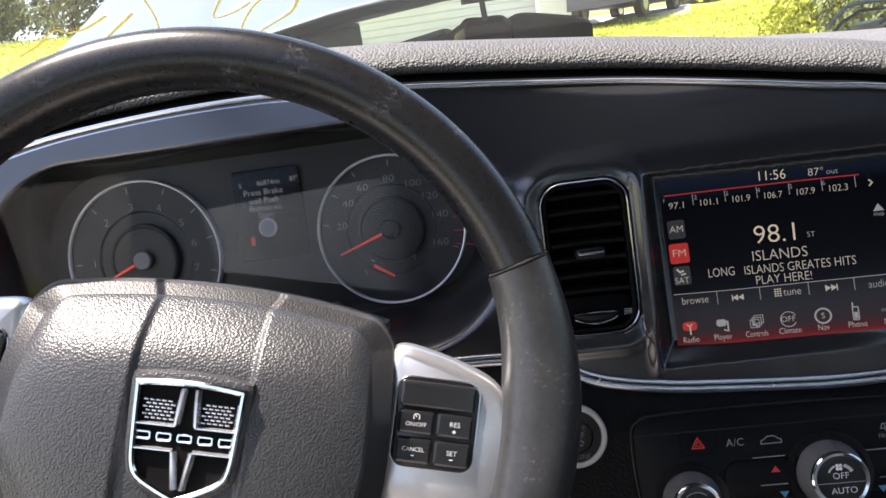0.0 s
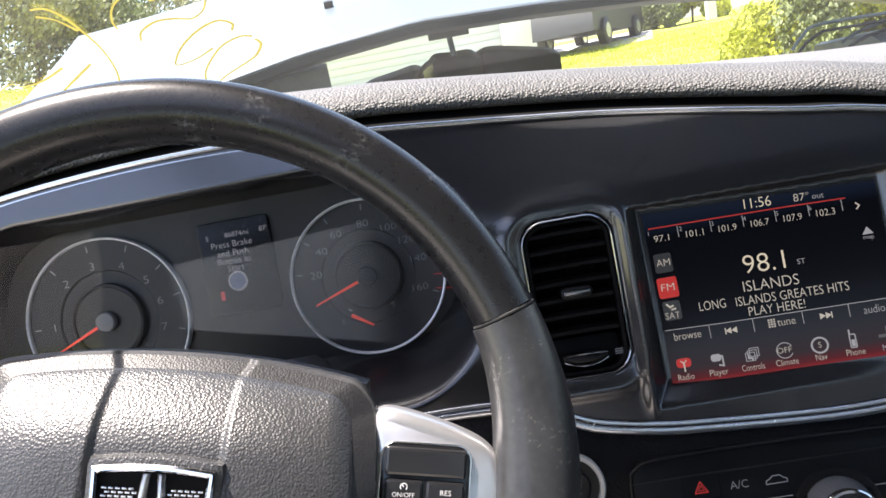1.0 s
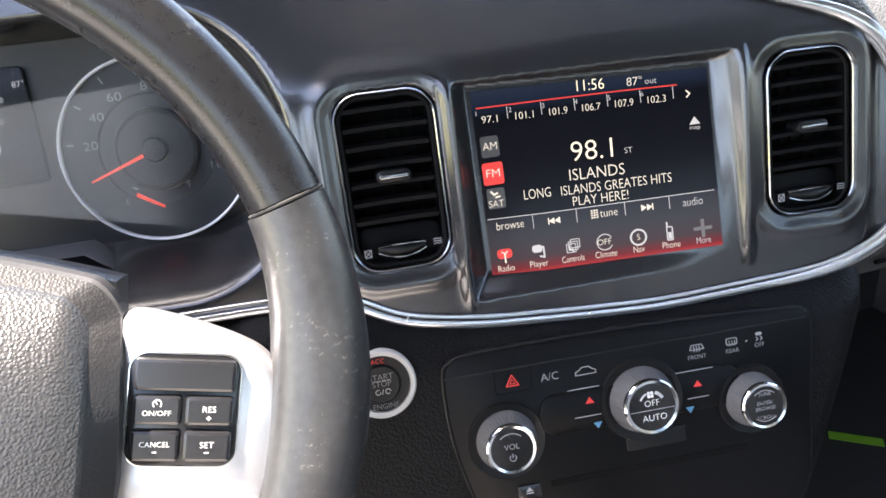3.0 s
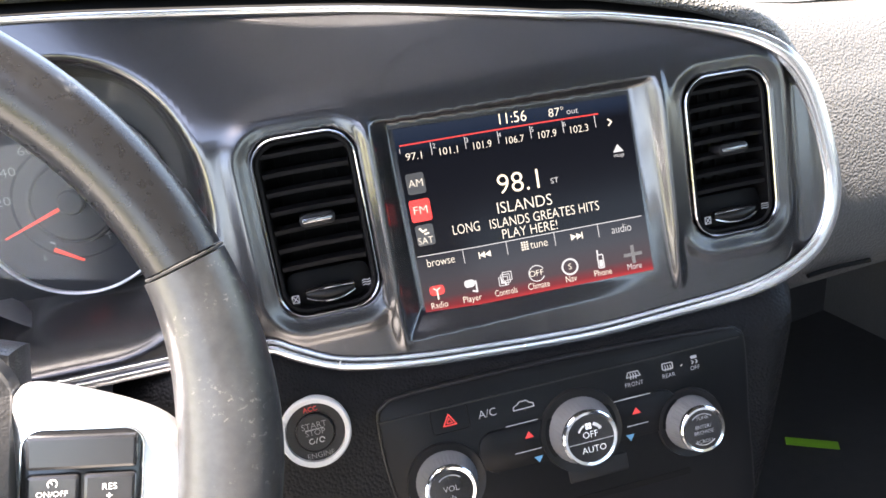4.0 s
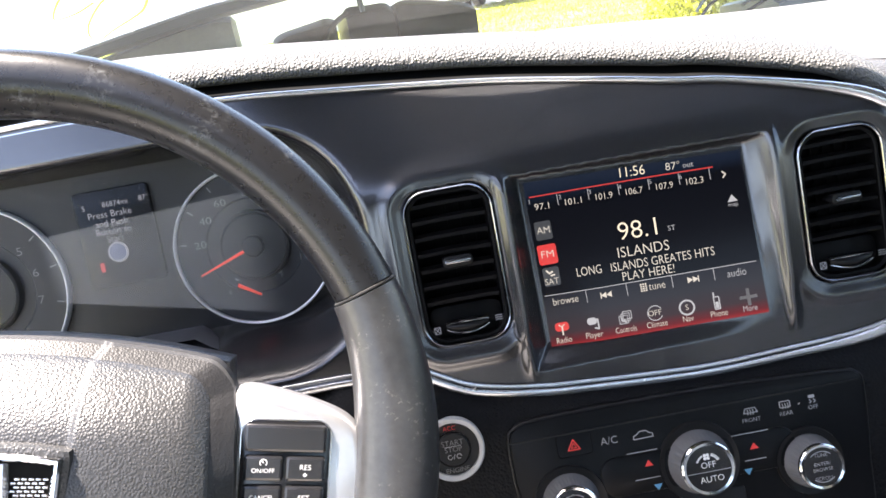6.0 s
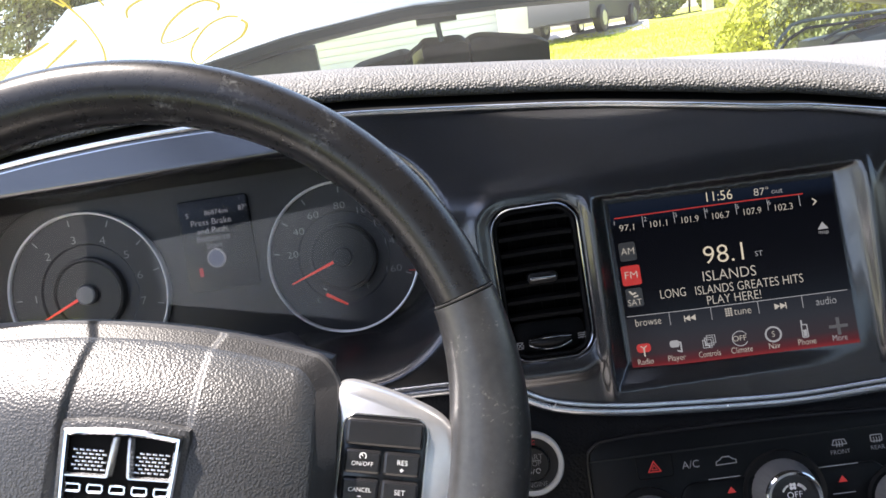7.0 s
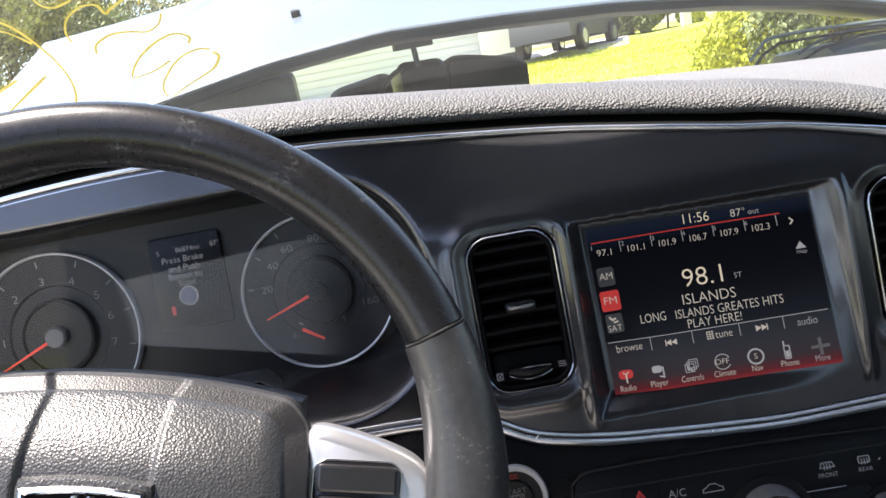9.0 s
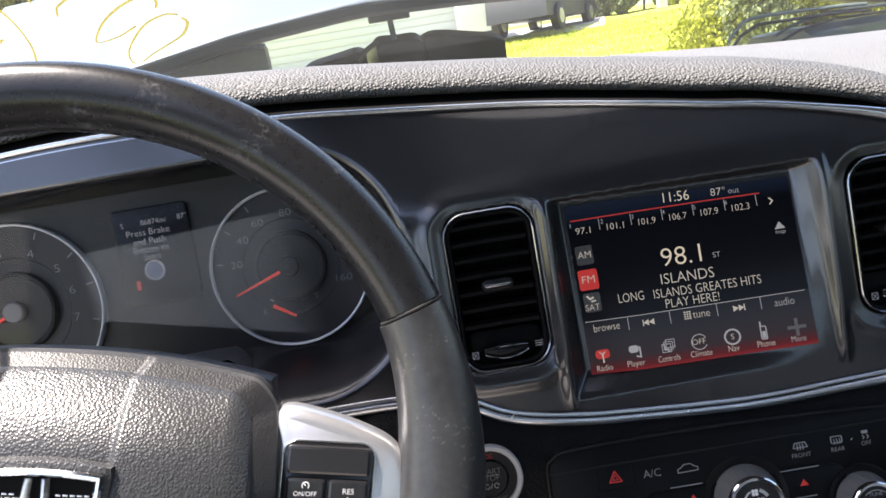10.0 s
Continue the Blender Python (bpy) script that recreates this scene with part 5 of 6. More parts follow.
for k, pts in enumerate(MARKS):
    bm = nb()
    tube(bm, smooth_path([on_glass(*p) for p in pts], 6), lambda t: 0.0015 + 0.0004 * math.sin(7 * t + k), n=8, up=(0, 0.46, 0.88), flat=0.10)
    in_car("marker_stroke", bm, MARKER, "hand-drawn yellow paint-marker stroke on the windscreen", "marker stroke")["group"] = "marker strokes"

# unseen roof, open between header and rear part to steer sun and shade
bm = nb()
for quad in ([(-0.31, head_y(-0.31) + 0.044), (-0.31, head_y(-0.31) - 0.170), (1.15, head_y(1.15) - 0.170), (1.15, head_y(1.15) - 0.055), (0.70, head_y(0.70) - 0.035), (0.58, head_y(0.58)), (0.485, head_y(0.485) + 0.012), (0.36, head_y(0.36) + 0.020)],
             [(-0.31, head_y(-0.31) - 0.172), (-0.31, -0.50), (-0.27, -0.50), (-0.27, head_y(-0.27) - 0.172)],
             [(0.05, head_y(0.05) - 0.172), (0.14, -0.50), (1.15, -0.50), (1.15, head_y(1.15) - 0.172)],
             [(-0.31, -0.502), (-0.31, -2.0), (1.15, -2.0), (1.15, -0.502), (0.14, -0.502), (-0.27, -0.502)]):
    prism(bm, quad, 1.432, 1.46, 0.006)
in_car("roof", bm, HEADLINER, "unseen black fabric headliner roof, its opening added to steer the sun", "roof", "structure")
in_car("floor", slab(-0.62, 1.38, -2.2, 0.95, 0.26, 0.30), CARPET, "black carpeted car floor", "floor", "structure")
# the driver's door is left out, beyond view, so outdoor light reaches the dash
in_car("wall_left", slab(-0.62, -0.57, -2.2, 0.80, 0.28, 0.50, 0.015), SKIN_SEAT, "unseen black door sill, the driver's door left out to let in light", "door sill", "structure")
in_car("wall_left_rear", slab(-0.62, -0.57, -2.2, -0.62, 0.49, 0.98, 0.015), SKIN_SEAT, "black rear door panel below an open window", "door", "structure")
in_car("wall_right", slab(1.34, 1.39, -2.2, 0.80, 0.28, 0.98, 0.015), SKIN_SEAT, "black car door panel below an open window", "door", "structure")
in_car("wall_back", slab(-0.62, 1.38, -2.25, -2.15, 0.28, 1.15), SKIN_SEAT, "black rear cabin wall", "wall", "structure")
in_car("firewall", slab(-0.62, 1.38, 0.62, 0.66, 0.28, 0.98), CARPET, "black carpeted firewall in the footwell", "wall", "structure")
# panes out of view, added to dim light from the right and rear
TINTED = thin_glass("tinted_side_glass", (0.87, 0.89, 0.88), 0.5)
for name, corners in (("window_1", [(1.365, -2.1, 0.985), (1.365, 0.52, 0.985), (1.17, head_y(1.17) - 0.03, 1.43), (1.17, -2.0, 1.43)]), ("window_2", [(-0.55, -2.20, 1.155), (1.30, -2.20, 1.155), (1.10, -2.0, 1.43), (-0.28, -2.0, 1.43)])):
    bm = nb()
    front = [bm.verts.new(c) for c in corners]
    back = [bm.verts.new((x * 0.997, y * 0.998, z)) for x, y, z in corners]
    bm.faces.new(front)
    bm.faces.new(back[::-1])
    for i in range(4):
        k = (i + 1) % 4
        bm.faces.new((front[i], back[i], back[k], front[k]))
    in_car(name, bm, TINTED, "unseen tinted grey car window pane added to cut light", "window", "structure")
for x, xt in ((-0.60, -0.31), (1.36, 1.16)):
    bm = nb()
    tube(bm, [(x, BASE_Y - 0.16, 1.0), (x * 0.5 + xt * 0.5, 0.36, 1.23), (xt, head_y(xt), 1.43)], 0.035, n=10)
    in_car("windscreen_pillar", bm, FABRIC, "grey trimmed windscreen pillar", "pillar", "structure")
    bm = nb()
    tube(bm, [(x, -0.62, 0.95), (xt, -0.66, 1.43)], 0.05, n=10)
    in_car("door_pillar", bm, FABRIC, "grey trimmed door pillar", "pillar", "structure")


# seats out of view, given pale cloth to throw light onto the dash
def seat(x):
    st = thing("car_seat", CAR @ pose(x, -0.62, 0.30), "unseen light grey cloth front car seat, pale to bounce light", "seat", "front seats")
    bm = nb()
    prism(bm, rrect(0.50, 0.50, 0.10), 0.0, 0.20, 0.05)
    part("cushion", bm, SEAT_CLOTH, st)
    bm = nb()
    ring_loft(bm, [[(a * w, b + y, z) for a, b in rrect(0.48, 0.13, 0.05)] for w, y, z in ((0.95, -0.24, 0.16), (1.0, -0.28, 0.40), (0.92, -0.34, 0.66), (0.75, -0.36, 0.72))])
    part("backrest", bm, SEAT_CLOTH, st)
    bm = nb()
    prism(bm, rrect(0.26, 0.09, 0.04, 0, -0.37), 0.75, 0.92, 0.03)
    part("headrest", bm, SEAT_CLOTH, st)


seat(0.0)
seat(0.76)
# footwell strip
bm = nb()
prism(bm, rrect(0.076, 0.018, 0.001), 0, 0.001)
gs = new("green_strip", bpy.data.meshes.new("green_strip"))
finish(gs, bm, GREEN_TAPE)
gs.matrix_world = pose(0.536, 0.306, 0.302, 0, 0, -30)
tagged(gs, "bright green strip in the dark passenger footwell", "strip")
bm = nb()
prism(bm, rrect(0.85, 0.40, 0.03), -0.02, 0.0, 0.004)
kp = new("footwell_panel", bpy.data.meshes.new("footwell_panel"))
finish(kp, bm, CARPET)
kp.matrix_world = pose(0.70, 0.36, 0.755, 0, 0, 8)
tagged(kp, "black carpet panel under the glovebox", "panel", kind="structure")
# lower left dash with the dimmer wheels
bm = nb()
rows = []
for i in range(24):
    x = -0.80 + 0.50 * i / 23
    rows.append([(x, y, z) for y, z in smooth_section([(0.0, 0.868), (-0.030, 0.855), (-0.050, 0.82), (-0.045, 0.74), (0.0, 0.62), (0.05, 0.52)])])
ring_loft(bm, rows, closed=False)
part("knee_panel", bm, DASH_SOFT, dash, "soft black lower dash panel", angle=180)
dm = thing("dimmer_switch", facing((-0.590, -0.052, 0.800), -6), "small black panel with two thumbwheel dimmers", "switch")
bm = nb()
prism(bm, rrect(0.060, 0.036, 0.004), -0.004, 0.002, 0.001)
part("plate", bm, PANEL, dm)
for x in (-0.016, 0.016):
    bm = nb()
    frame_ring(bm, rrect(0.017, 0.030, 0.002, x, 0), 0.0014, 0.0, 0.0034, 0.0004)
    part("wheel_frame", bm, BRIGHT, dm)
    bm = nb()
    ring_loft(bm, [[(x + dx, 0.012 * math.cos(a), 0.012 * math.sin(a) - 0.006) for a in [2 * math.pi * k / 20 for k in range(20)]] for dx in (-0.006, 0.006)])
    part("thumbwheel", bm, BLACK, dm)

# ---- hood, cowl and engine bay ----
def hood_rear(x):
    return curve1(x, [(-0.60, 1.06), (-0.40, 1.105), (-0.25, 1.135), (-0.106, 1.162), (0.086, 1.194), (0.281, 1.211), (0.477, 1.205), (0.681, 1.193), (0.893, 1.170), (1.114, 1.132), (1.35, 1.075)])


def hood_height(x, y):
    t = (y - 0.85) / 1.02
    return hood_rear(x) + 0.285 * t ** 1.15 + 0.05 * max(0, t) * ((x - 0.38) / 0.93) ** 2 * (1 if x < 0.38 else 0.4)


hood = thing("hood", CAR, "pale silver-blue car hood sprung open and buckled", "hood")


def hood_panel():
    bm = nb()
    rows = []
    nx, ny = 120, 120
    for j in range(ny + 1):
        y = 0.85 + 1.06 * j / ny
        row = []
        for i in range(nx + 1):
            x = -0.56 + 1.90 * i / nx
            fold = y - 1.350 - 0.35 * max(0.0, x - 0.12)
            crease = 0.0045 * math.exp(-(fold / 0.013) ** 2) * step(x, -0.20, -0.05) * (1 - step(x, 0.5, 0.8))
            crease -= 0.008 * math.exp(-((x + 0.18 - 0.5 * max(0.0, y - 1.6) - 0.08 * max(0.0, 1.5 - y)) / 0.035) ** 2)
            wob = 0.006 * noise.noise(Vector((x * 3.1, y * 2.3, 0.4)))
            z = hood_height(x, y) + crease + wob
            row.append(bm.verts.new((x, y, z)))
        rows.append(row)
    for a, b in zip(rows, rows[1:]):
        for i in range(nx):
            bm.faces.new((a[i], a[i + 1], b[i + 1], b[i]))
    return part("outer_panel", bm, PAINT, hood, "pale silver-blue painted sheet with creases", angle=180)


hood_panel()
bm = nb()
rows, lips = [], []
for i in range(61):
    x = -0.56 + 1.90 * i / 60
    z = hood_rear(x)
    lip = 0.012 * step(x, -0.35, 0.05) * (1 - 0.4 * step(x, 0.8, 1.2))
    lips.append([(x, 0.849, z + 0.0045), (x, 0.844, z + 0.002), (x, 0.843, z - 0.001), (x, 0.847, z - 0.004)])
    rows.append([(x, 0.847, z - 0.004), (x, 0.852, z - 0.008 - lip * 0.7), (x, 0.87, z - 0.010 - lip), (x, 1.0, z - 0.006 - lip * 0.2), (x, 1.5, hood_height(x, 1.5) - 0.03)])
ring_loft(bm, rows, closed=False)
lip_bm = nb()
ring_loft(lip_bm, lips, closed=False)
part("rear_lip", lip_bm, PAINT, hood, "rolled pale rear edge", angle=60)
part("inner_panel", bm, PAINT_DARK, hood, "dark hood underside with a folded lip", angle=40)
bm = nb()
prism(bm, rrect(0.020, 0.018, 0.003), 0, 0.014, 0.003)
part("washer_nozzle", bm, BLACK, hood, "small black washer nozzle", m=pose(0.153, 1.265, hood_height(0.153, 1.265) + 0.002, 14))
# hanging latch under the lip
bm = nb()
tube(bm, [(0.336, 0.90, 1.190), (0.338, 0.90, 1.160), (0.340, 0.90, 1.148)], 0.0050, n=8)
prism(bm, rrect(0.07, 0.02, 0.005, 0.336, 0.90), 1.180, 1.192)
part("bumper_stop", bm, ENGINE, hood, "dark rubber stop with a stem")


def lump(name, pts_section, x0, x1, material, label, category, wob=0.01, n=14, tilt=0.0):
    bm = nb()
    rows = []
    for i in range(n + 1):
        x = x0 + (x1 - x0) * i / n
        e = (1 - 0.04 * abs(2 * i / n - 1) ** 6) * (1 + tilt * i / n)
        rows.append([(x, y, 0.9 + (z - 0.9) * e + wob * noise.noise(Vector((x * 12, y * 9, z * 9)))) for y, z in pts_section])
    ring_loft(bm, rows)
    return in_car(name, bm, material, label, category)


lump("airbox", [(1.30, 0.8), (1.29, 1.160), (1.31, 1.172), (1.62, 1.150), (1.66, 0.8)], 0.470, 0.655, ENGINE, "black plastic air filter box in the engine bay", "airbox", 0.003, tilt=-0.13)
lump("engine_cover", [(1.25, 0.8), (1.28, 1.150), (1.31, 1.170), (1.50, 1.150), (1.55, 0.8)], 0.355, 0.462, ENGINE, "dark ribbed engine cover", "engine cover", 0.012)
lump("reservoir", [(1.25, 0.8), (1.28, 1.125), (1.31, 1.138), (1.48, 1.11), (1.55, 0.8)], 0.190, 0.330, ENGINE, "dark grey reservoir in the engine bay", "reservoir", 0.004, tilt=0.09)
lump("strut_tower", [(0.95, 0.8), (0.95, 1.132), (1.05, 1.142), (1.30, 1.142), (1.35, 0.8)], -0.16, 0.122, GREYPART, "grey sheet-metal strut tower", "strut tower", 0.002, tilt=0.21)
bm = nb()
tube(bm, smooth_path([(0.29, 1.26, 1.10), (0.325, 1.27, 1.140), (0.36, 1.29, 1.158)], 5), 0.006, n=8)
in_car("hose", bm, ENGINE, "black rubber hose between engine parts", "hose")
bm = nb()
rows = []
for i in range(31):
    x = -0.60 + 1.96 * i / 30
    c = ((x - 0.385) / 1.0) ** 2
    y = BASE_Y - 0.16 * c
    rows.append([(x, y - 0.01, 1.030), (x, y + 0.02, 1.020), (x, y + 0.07, 1.005), (x, y + 0.11, 0.985), (x, y + 0.12, 0.85)])
ring_loft(bm, rows, closed=False)
in_car("cowl", bm, BLACK, "black plastic cowl below the windscreen", "cowl")
for k, pts in enumerate(([(0.935, 0.85, 1.048), (0.955, 0.85, 1.068), (0.989, 0.85, 1.083), (1.127, 0.84, 1.080), (1.20, 0.82, 1.075)], [(1.030, 0.85, 1.044), (1.075, 0.85, 1.060), (1.150, 0.845, 1.070), (1.24, 0.82, 1.068)])):
    wp = thing("wiper_arm", CAR, "dark windscreen wiper arm resting on the cowl", "wiper", "wipers")
    bm = nb()
    tube(bm, smooth_path(pts, 6), 0.0032, n=8)
    part("arm", bm, ENGINE if k else GREYPART, wp)
    bm = nb()
    tube(bm, [(p[0], p[1] - 0.01, p[2] - 0.012) for p in pts], 0.003, n=6)
    part("blade", bm, BLACK, wp)
lump("fender_edge", [(0.84, 0.9), (0.84, 1.040), (0.86, 1.050), (1.02, 1.044), (1.05, 0.9)], 1.10, 1.34, PAINT, "pale silver-blue front fender edge", "fender", 0.002)


# ---- outdoors ----
GRASS = mat("sunlit_lawn", (0.46, 0.43, 0.08), 0.9, spec=0.1, var=0.5, scale=0.9, spots=((0.17, 0.25, 0.03), 1.3, 0.44, 0.62), bump=("noise", 40, 0.8, 0.05), coords="Object")
GRAVEL = mat("pale_drive", (0.42, 0.40, 0.37), 0.9, var=0.2, scale=1.5, bump=("noise", 60, 0.6, 0.02))
SIDING = mat("white_siding", (0.55, 0.56, 0.55), 0.6, var=0.06, scale=2)
ROOFING = mat("grey_shingle", (0.16, 0.15, 0.14), 0.9, var=0.3, scale=4)
TRUCK = mat("dark_vehicle_paint", (0.02, 0.021, 0.023), 0.5, coat=0.0, var=0.1, scale=5)
BARK = mat("bark", (0.10, 0.075, 0.05), 0.9, var=0.3, scale=8, bump=("noise", 30, 0.7, 0.02))


def leaf_mat(name, a):
    return mat(name, a, 0.6, spec=0.25, var=0.5, scale=1.2)


LEAF = leaf_mat("foliage", (0.34, 0.35, 0.04))
# these two are paled and greyed, putting distance haze and glare into the colour
LEAF_TREE = leaf_mat("hazy_tree_foliage", (0.25, 0.25, 0.14))
LEAF2 = leaf_mat("dark_foliage", (0.13, 0.15, 0.06))


def ground_z(x, y):
    d = math.hypot(x + 0.2, y)
    left = step(-math.degrees(math.atan2(x + 0.18, y + 0.53)), 12, 26) * step(y, -5, 6)
    return 0.085 * max(0.0, min(d, 32.0) - 6.0) * left + 0.070 * max(0.0, min(d, 24.0) - 5.0) * step(y, -5.0, 6.0) + 0.02 * max(0.0, d - 24) * step(y, -5, 6) * (1 if d < 60 else 0) + (0.72 * step(y, -5, 6) if d >= 60 else 0)


def ground():
    bm = nb()
    rows = []
    for j in range(46):
        r = 2.0 * 1.16 ** j if j else 0.5
        rows.append([(-0.2 + r * math.cos(2 * math.pi * i / 72), r * math.sin(2 * math.pi * i / 72), ground_z(-0.2 + r * math.cos(2 * math.pi * i / 72), r * math.sin(2 * math.pi * i / 72)) - 0.002) for i in range(72)])
    ring_loft(bm, rows, caps=(True, False))
    ob = new("ground", bpy.data.meshes.new("ground"))
    finish(ob, bm, GRASS, 180)
    return tagged(ob, "sunlit green lawn rising gently from the car", "ground", kind="structure")


ground()


def polar(az, d):
    return -0.18 + d * math.sin(radians(az)), -0.53 + d * math.cos(radians(az))


def foliage(seed, blobs, leaf, count):
    rng = random.Random(seed)
    bm = nb()
    for cx, cy, cz, r in blobs:
        for _ in range(count):
            while True:
                v = Vector((rng.uniform(-1, 1), rng.uniform(-1, 1), rng.uniform(-1, 1)))
                if 0.25 < v.length < 1:
                    break
            v = v.normalized() * (v.length ** 0.45)
            p = Vector((cx, cy, cz)) + v * r * rng.uniform(0.75, 1.1)
            s = leaf * rng.uniform(0.6, 1.4)
            a, b = Vector((rng.gauss(0, 1), rng.gauss(0, 1), rng.gauss(0, 0.6))).normalized(), None
            b = a.orthogonal().normalized()
            c = a.cross(b)
            q = [bm.verts.new(p + b * s), bm.verts.new(p + c * s * 0.5 + a * s * 0.15), bm.verts.new(p - b * s), bm.verts.new(p - c * s * 0.5)]
            bm.faces.new(q)
    return bm


def leafy(name, seed, az, d, blobs, leaf, count, material, trunk_h, label, category):
    x, y = polar(az, d)
    t = thing(name, pose(x, y, ground_z(x, y)), label, category)
    me = foliage(seed, blobs, leaf, count)
    ob = new("crown", bpy.data.meshes.new("crown"))
    me.to_mesh(ob.data)
    me.free()
    ob.data.materials.append(material)
    ob.parent = t
    bm = nb()
    tube(bm, [(0, 0, -0.1), (0.05, 0.02, trunk_h * 0.5), (0.0, 0.05, trunk_h)], lambda u: trunk_h * 0.035 * (1.15 - 0.6 * u), n=8)
    for bx, by, bz, r in blobs[:6]:
        tube(bm, [(0, 0, trunk_h * 0.55), (bx * 0.5, by * 0.5, (trunk_h * 0.6 + bz) / 2), (bx, by, bz)], lambda u: trunk_h * 0.014 * (1.1 - 0.8 * u), n=6)
    part("trunk", bm, BARK, t)
    return t


rng = random.Random(4)
for k, (az, d, h, w) in enumerate(((-41, 34, 4.0, 2.6), (-35.5, 36, 4.6, 2.8), (-30, 35, 3.8, 2.6), (-25, 38, 4.4, 2.8), (-19.5, 40, 4.8, 3.0), (-13, 42, 4.8, 3.0), (-46, 33, 4.0, 2.6))):
    blobs = [(rng.uniform(-w, w), rng.uniform(-w, w), h * rng.uniform(0.2, 0.95), w * rng.uniform(0.35, 0.55)) for _ in range(16)]
    leafy("tree", 10 + k, az, d, blobs, 0.11, 800, LEAF2 if k % 2 else LEAF_TREE, h * 0.7, "leafy green tree at the edge of the lawn", "tree")["group"] = "trees"
for k, (az, d, h, w) in enumerate(((24.8, 9.0, 1.9, 0.75), (28.5, 8.6, 1.9, 0.8), (32.5, 8.8, 2.0, 0.85), (37, 8.5, 2.0, 0.9), (16.2, 25, 1.9, 0.9), (17.9, 25.5, 1.8, 0.8))):
    blobs = [(rng.uniform(-w, w) * 0.8, rng.uniform(-w, w) * 0.8, h * rng.uniform(0.12, 0.95), w * rng.uniform(0.3, 0.5)) for _ in range(14)]
    leafy("bush", 30 + k, az, d, blobs, 0.030 if d < 12 else 0.07, 1300, LEAF2 if k % 3 == 1 else LEAF, h * 0.6, "dense green leafy bush beside the lawn", "bush")["group"] = "bushes"

# white building behind the engine bay
x, y = polar(-4.5, 22)
hs = thing("white_building", pose(x, y, ground_z(x, y) - 0.2, 0, 0, 4), "plain white sided building across the lawn", "building")
bm = nb()
box(bm, -3.6, 3.2, 0, 6, 0, 3.2)
part("wall", bm, SIDING, hs)
for i in range(14):
    bm = nb()
    box(bm, -3.6, 3.2, -0.03, -0.005, 0.1 + 0.22 * i, 0.305 + 0.22 * i, 0.008)
    part("siding_board", bm, SIDING, hs)
bm = nb()
ring_loft(bm, [[(-4.0, -0.5, 3.2), (-4.0, 3, 4.8), (-4.0, 6.5, 3.2)], [(3.6, -0.5, 3.2), (3.6, 3, 4.8), (3.6, 6.5, 3.2)]])
part("roof", bm, ROOFING, hs)
x, y = polar(5.6, 21)
wb = thing("white_trailer", pose(x, y, ground_z(x, y), 0, 0, -6), "white box trailer parked on the drive", "trailer")
bm = nb()
box(bm, -0.55, 0.30, 0, 3.5, 0.35, 2.4, 0.04)
part("body", bm, SIDING, wb)
bm = nb()
box(bm, -0.55, 0.30, 0, 3.4, 0.25, 0.36)
part("chassis", bm, TRUCK, wb)


def wheel_at(parent, x, y, r, w):
    bm = nb()
    ring_loft(bm, [[(x + dx, y + rr * math.cos(2 * math.pi * k / 24), r + rr * math.sin(2 * math.pi * k / 24)) for k in range(24)] for dx, rr in ((-w / 2, r * 0.9), (-w / 2 * 0.8, r), (w / 2 * 0.8, r), (w / 2, r * 0.9))])
    ty = part("wheel", bm, BLACK, parent)
    bm = nb()
    ring_loft(bm, [[(x + dx, y + rr * math.cos(2 * math.pi * k / 20), r + rr * math.sin(2 * math.pi * k / 20)) for k in range(20)] for dx, rr in ((-w * 0.52, r * 0.55), (w * 0.52, r * 0.55))])
    part("rim", bm, BRIGHT, ty)


for sx in (-0.5, 0.25):
    wheel_at(wb, sx, 1.8, 0.32, 0.2)
x, y = polar(10.6, 22)
pk = thing("parked_car", pose(x, y, ground_z(x, y), 0, 0, 150), "dark parked sport utility vehicle with a chrome front", "car")
bm = nb()
prof = [(-2.3, 0.35), (-2.35, 0.75), (-2.25, 1.0), (-1.2, 1.08), (-0.6, 1.62), (1.7, 1.66), (2.2, 1.1), (2.3, 0.4)]
ring_loft(bm, [[(s * (0.92 if 0.5 < abs(s) else 1), yy, zz) for yy, zz in prof] for s in (-0.95, -0.9, 0.9, 0.95)])
part("body", bm, TRUCK, pk)
for s in (-1, 1):
    bm = nb()
    prism(bm, rrect(0.38, 0.18, 0.04, s * 0.62, 0.86), 0, 0.05, 0.01)
    part("headlight", bm, SIDING, pk, "pale headlight", m=pose(0, -2.34, 0, 90))
    for yy in (-1.45, 1.4):
        wheel_at(pk, s * 0.86, yy, 0.36, 0.24)
bm = nb()
for q in range(4):
    box(bm, -0.42, 0.42, 0.72 + 0.07 * q, 0.75 + 0.07 * q, 0, 0.03, 0.004)
part("grille", bm, BRIGHT, pk, "chrome grille bars", m=pose(0, -2.335, 0, 90))
bm = nb()
prism(bm, rrect(1.8, 0.22, 0.06, 0, 0.50), 0, 0.10, 0.02)
part("bumper", bm, TRUCK, pk, m=pose(0, -2.30, 0, 90))
bm = nb()
prism(bm, rrect(0.32, 0.16, 0.01, 0, 0.52), 0.10, 0.112)
part("number_plate", bm, SIDING, pk, "blank pale plate", m=pose(0, -2.30, 0, 90))
bm = nb()
ring_loft(bm, [[(-0.78, -1.18, 1.12), (-0.70, -0.66, 1.56)], [(0.78, -1.18, 1.12), (0.70, -0.66, 1.56)]], closed=False)
part("windscreen", bm, GLOSS, pk)
# pale gravel under the car, out of view, added to bounce light inside
def yard(r, a):
    return -4.0 + r * math.cos(radians(a)) * (1 + 0.03 * math.sin(a)), -4.0 + r * math.sin(radians(a)) * (1 + 0.03 * math.cos(1.7 * a))


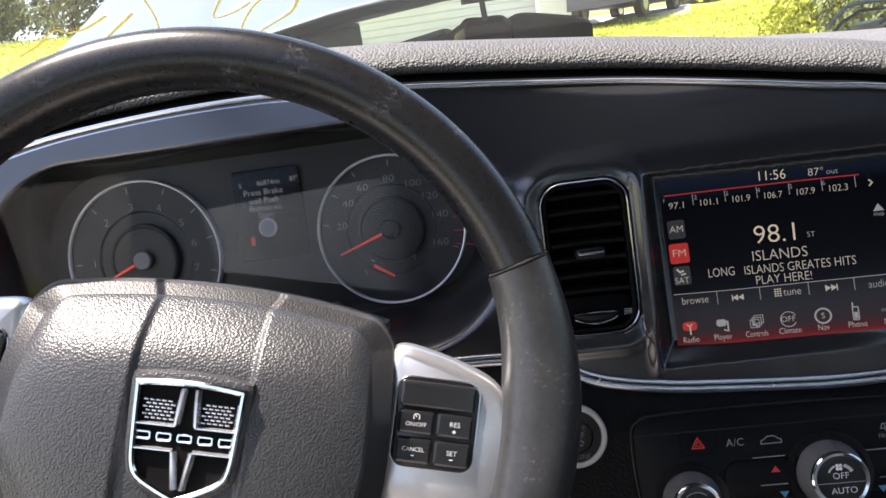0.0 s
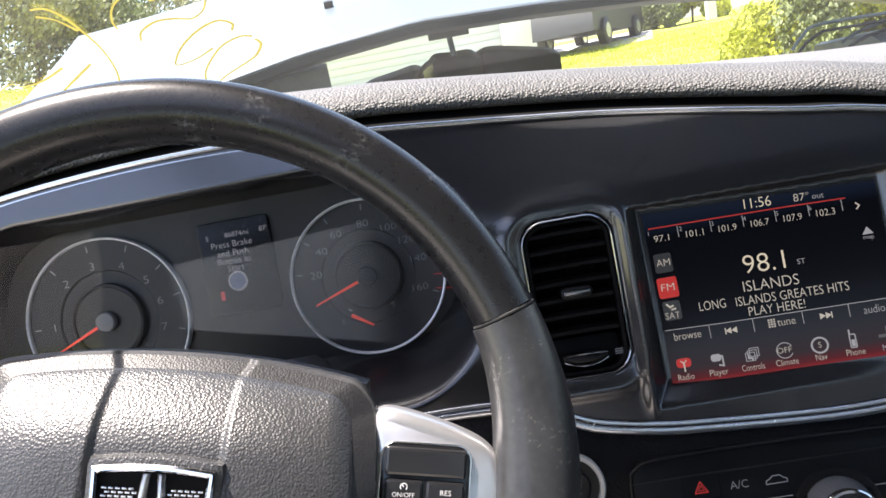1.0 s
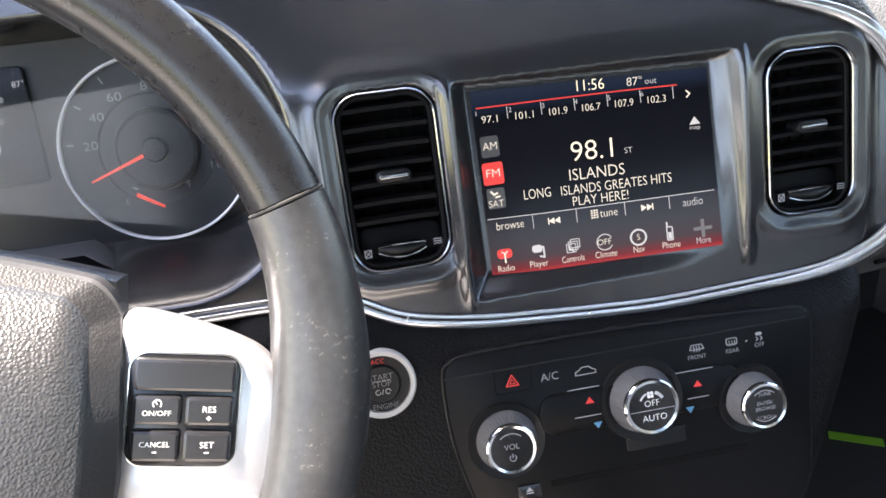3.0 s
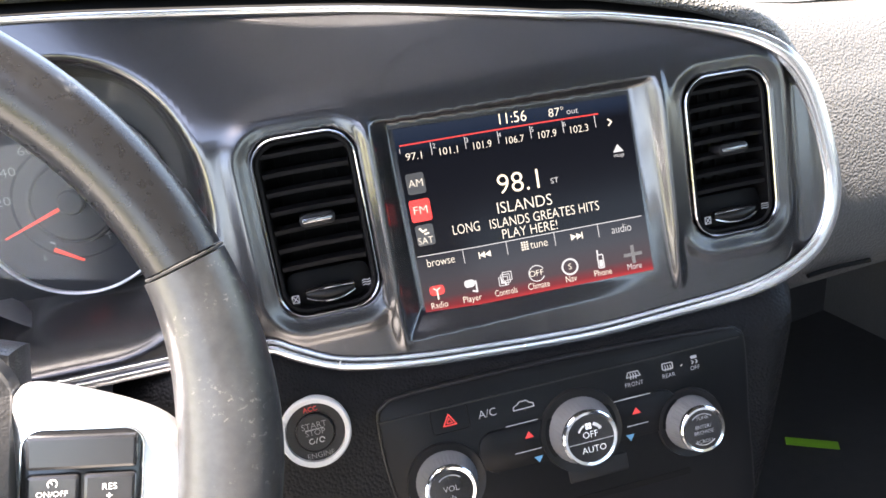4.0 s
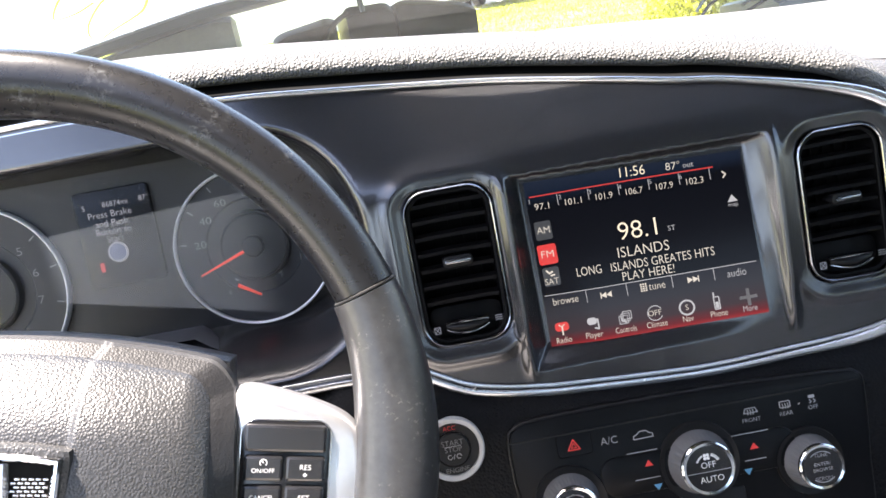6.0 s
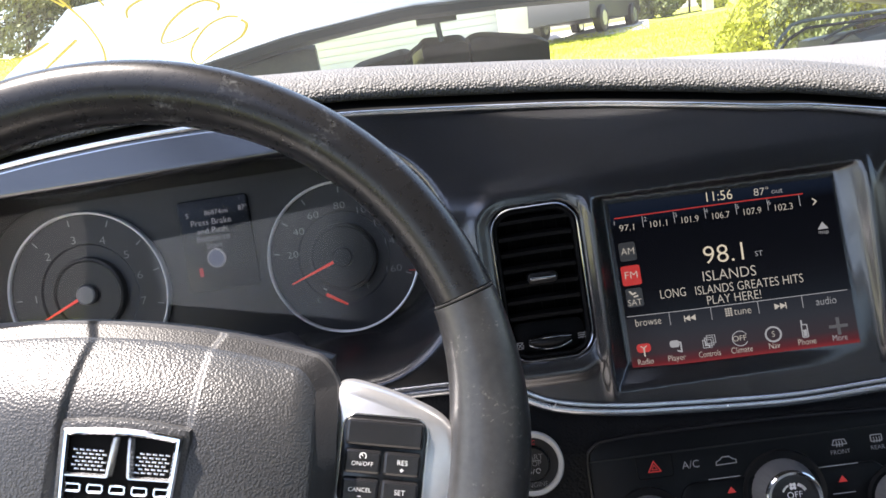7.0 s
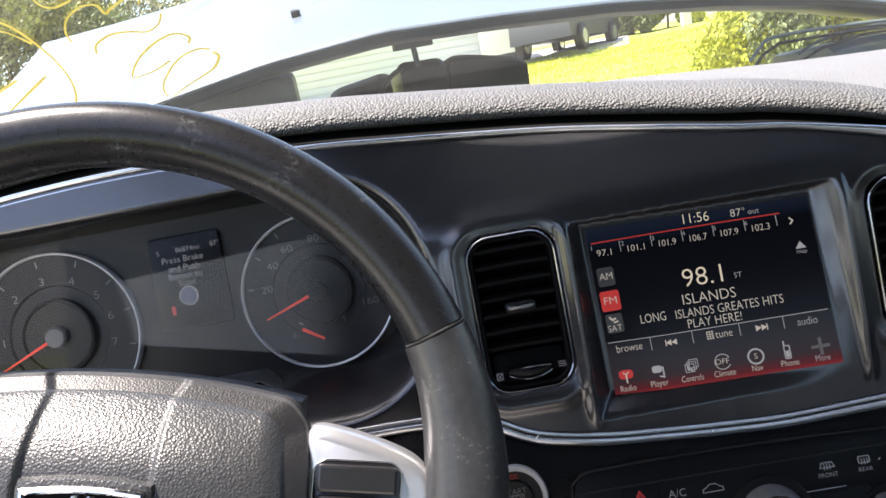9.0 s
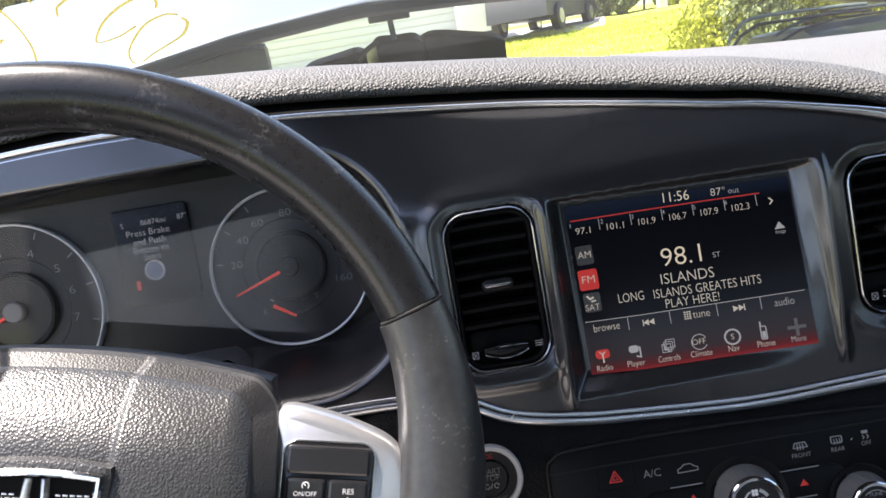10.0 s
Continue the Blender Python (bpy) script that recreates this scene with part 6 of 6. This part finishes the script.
bm = nb()
ring_loft(bm, [[(*yard(r, 9 * i), ground_z(*yard(r, 9 * i)) + 0.012) for i in range(40)] for r in (0.5, 1.5, 2.5, 3.5, 4.5, 5.5, 6.5, 7.5, 8.5)], caps=(True, False))
gv = new("gravel_bounce", bpy.data.meshes.new("gravel_bounce"))
finish(gv, bm, GRAVEL, 180)
tagged(gv, "unseen pale gravel under the car, added to bounce light", "gravel", kind="structure")
# pale drive under the vehicles
bm = nb()
rows = []
for i in range(25):
    az = -2 + 17 * i / 24
    rows.append([(*polar(az, d), ground_z(*polar(az, d)) + 0.012) for d in (20.5, 22, 24, 26, 29)])
ring_loft(bm, rows, closed=False)
dv = new("drive", bpy.data.meshes.new("drive"))
finish(dv, bm, GRAVEL, 180)
tagged(dv, "pale gravel drive beyond the lawn", "drive", kind="structure")
x, y = polar(19.2, 24)
ps = thing("white_post", pose(x, y, ground_z(x, y)), "white painted post at the drive", "post")
bm = nb()
box(bm, -0.13, 0.13, -0.13, 0.13, 0, 2.2, 0.02)
part("shaft", bm, SIDING, ps)
bm = nb()
box(bm, -0.18, 0.18, -0.18, 0.18, 2.2, 2.27, 0.02)
part("cap", bm, SIDING, ps)

# crumbs on the trim and a dark slot beside the console
for k, (x, y, z) in enumerate(((-0.152, -0.033, 0.8455), (-0.020, -0.0355, 0.8275), (0.083, -0.0720, 0.806))):
    bm = nb()
    r = 0.0011 if k == 0 else 0.0006
    tube(bm, [(x - r, y, z), (x, y - r * 0.4, z + r * 1.2), (x + r * 0.8, y, z + r * 2.0)], r * 0.55, n=6)
    cb = new("crumb", bpy.data.meshes.new("crumb"))
    finish(cb, bm, GRAVEL)
    tagged(cb, "tiny pale crumb of dirt on the dashboard", "crumb", "crumbs")
bm = nb()
tube(bm, smooth_path([(0.262, 0.026, 0.792), (0.290, 0.028, 0.793), (0.330, 0.032, 0.790)], 5), 0.0022, n=8)
part("glovebox_gap", bm, DARK, dash, "dark gap above the glovebox")


# grass blades over the lawn that shows past the hood
def lawn_blades():
    g = random.Random(11)
    verts, faces = [], []
    for az0, az1, d0, d1, count in ((6.5, 22.0, 6.0, 22.0, 16000), (-40.0, -24.0, 12.0, 32.0, 8000)):
        for _ in range(count):
            az, d = g.uniform(az0, az1), math.sqrt(g.uniform(d0 * d0, d1 * d1))
            x, y = polar(az, d)
            z = ground_z(x, y)
            h, a = g.uniform(0.02, 0.06) * (0.7 + d / 30), g.uniform(0, math.pi)
            wx, wy = 0.007 * math.cos(a) * (0.5 + d / 14), 0.007 * math.sin(a) * (0.5 + d / 14)
            n = len(verts)
            verts += [(x - wx, y - wy, z - 0.01), (x + wx, y + wy, z - 0.01), (x + g.uniform(-0.05, 0.05), y + g.uniform(-0.05, 0.05), z + h)]
            faces.append((n, n + 1, n + 2))
    me = bpy.data.meshes.new("grass")
    me.from_pydata(verts, [], faces)
    m = mat("grass_blade", (0.50, 0.47, 0.08), 0.7, spec=0.2, var=0.5, scale=0.8, spots=((0.22, 0.30, 0.04), 1.1, 0.46, 0.62))
    me.materials.append(m)
    ob = new("grass", me)
    return tagged(ob, "sunlit yellow-green grass blades on the lawn", "grass", kind="stuff")


lawn_blades()
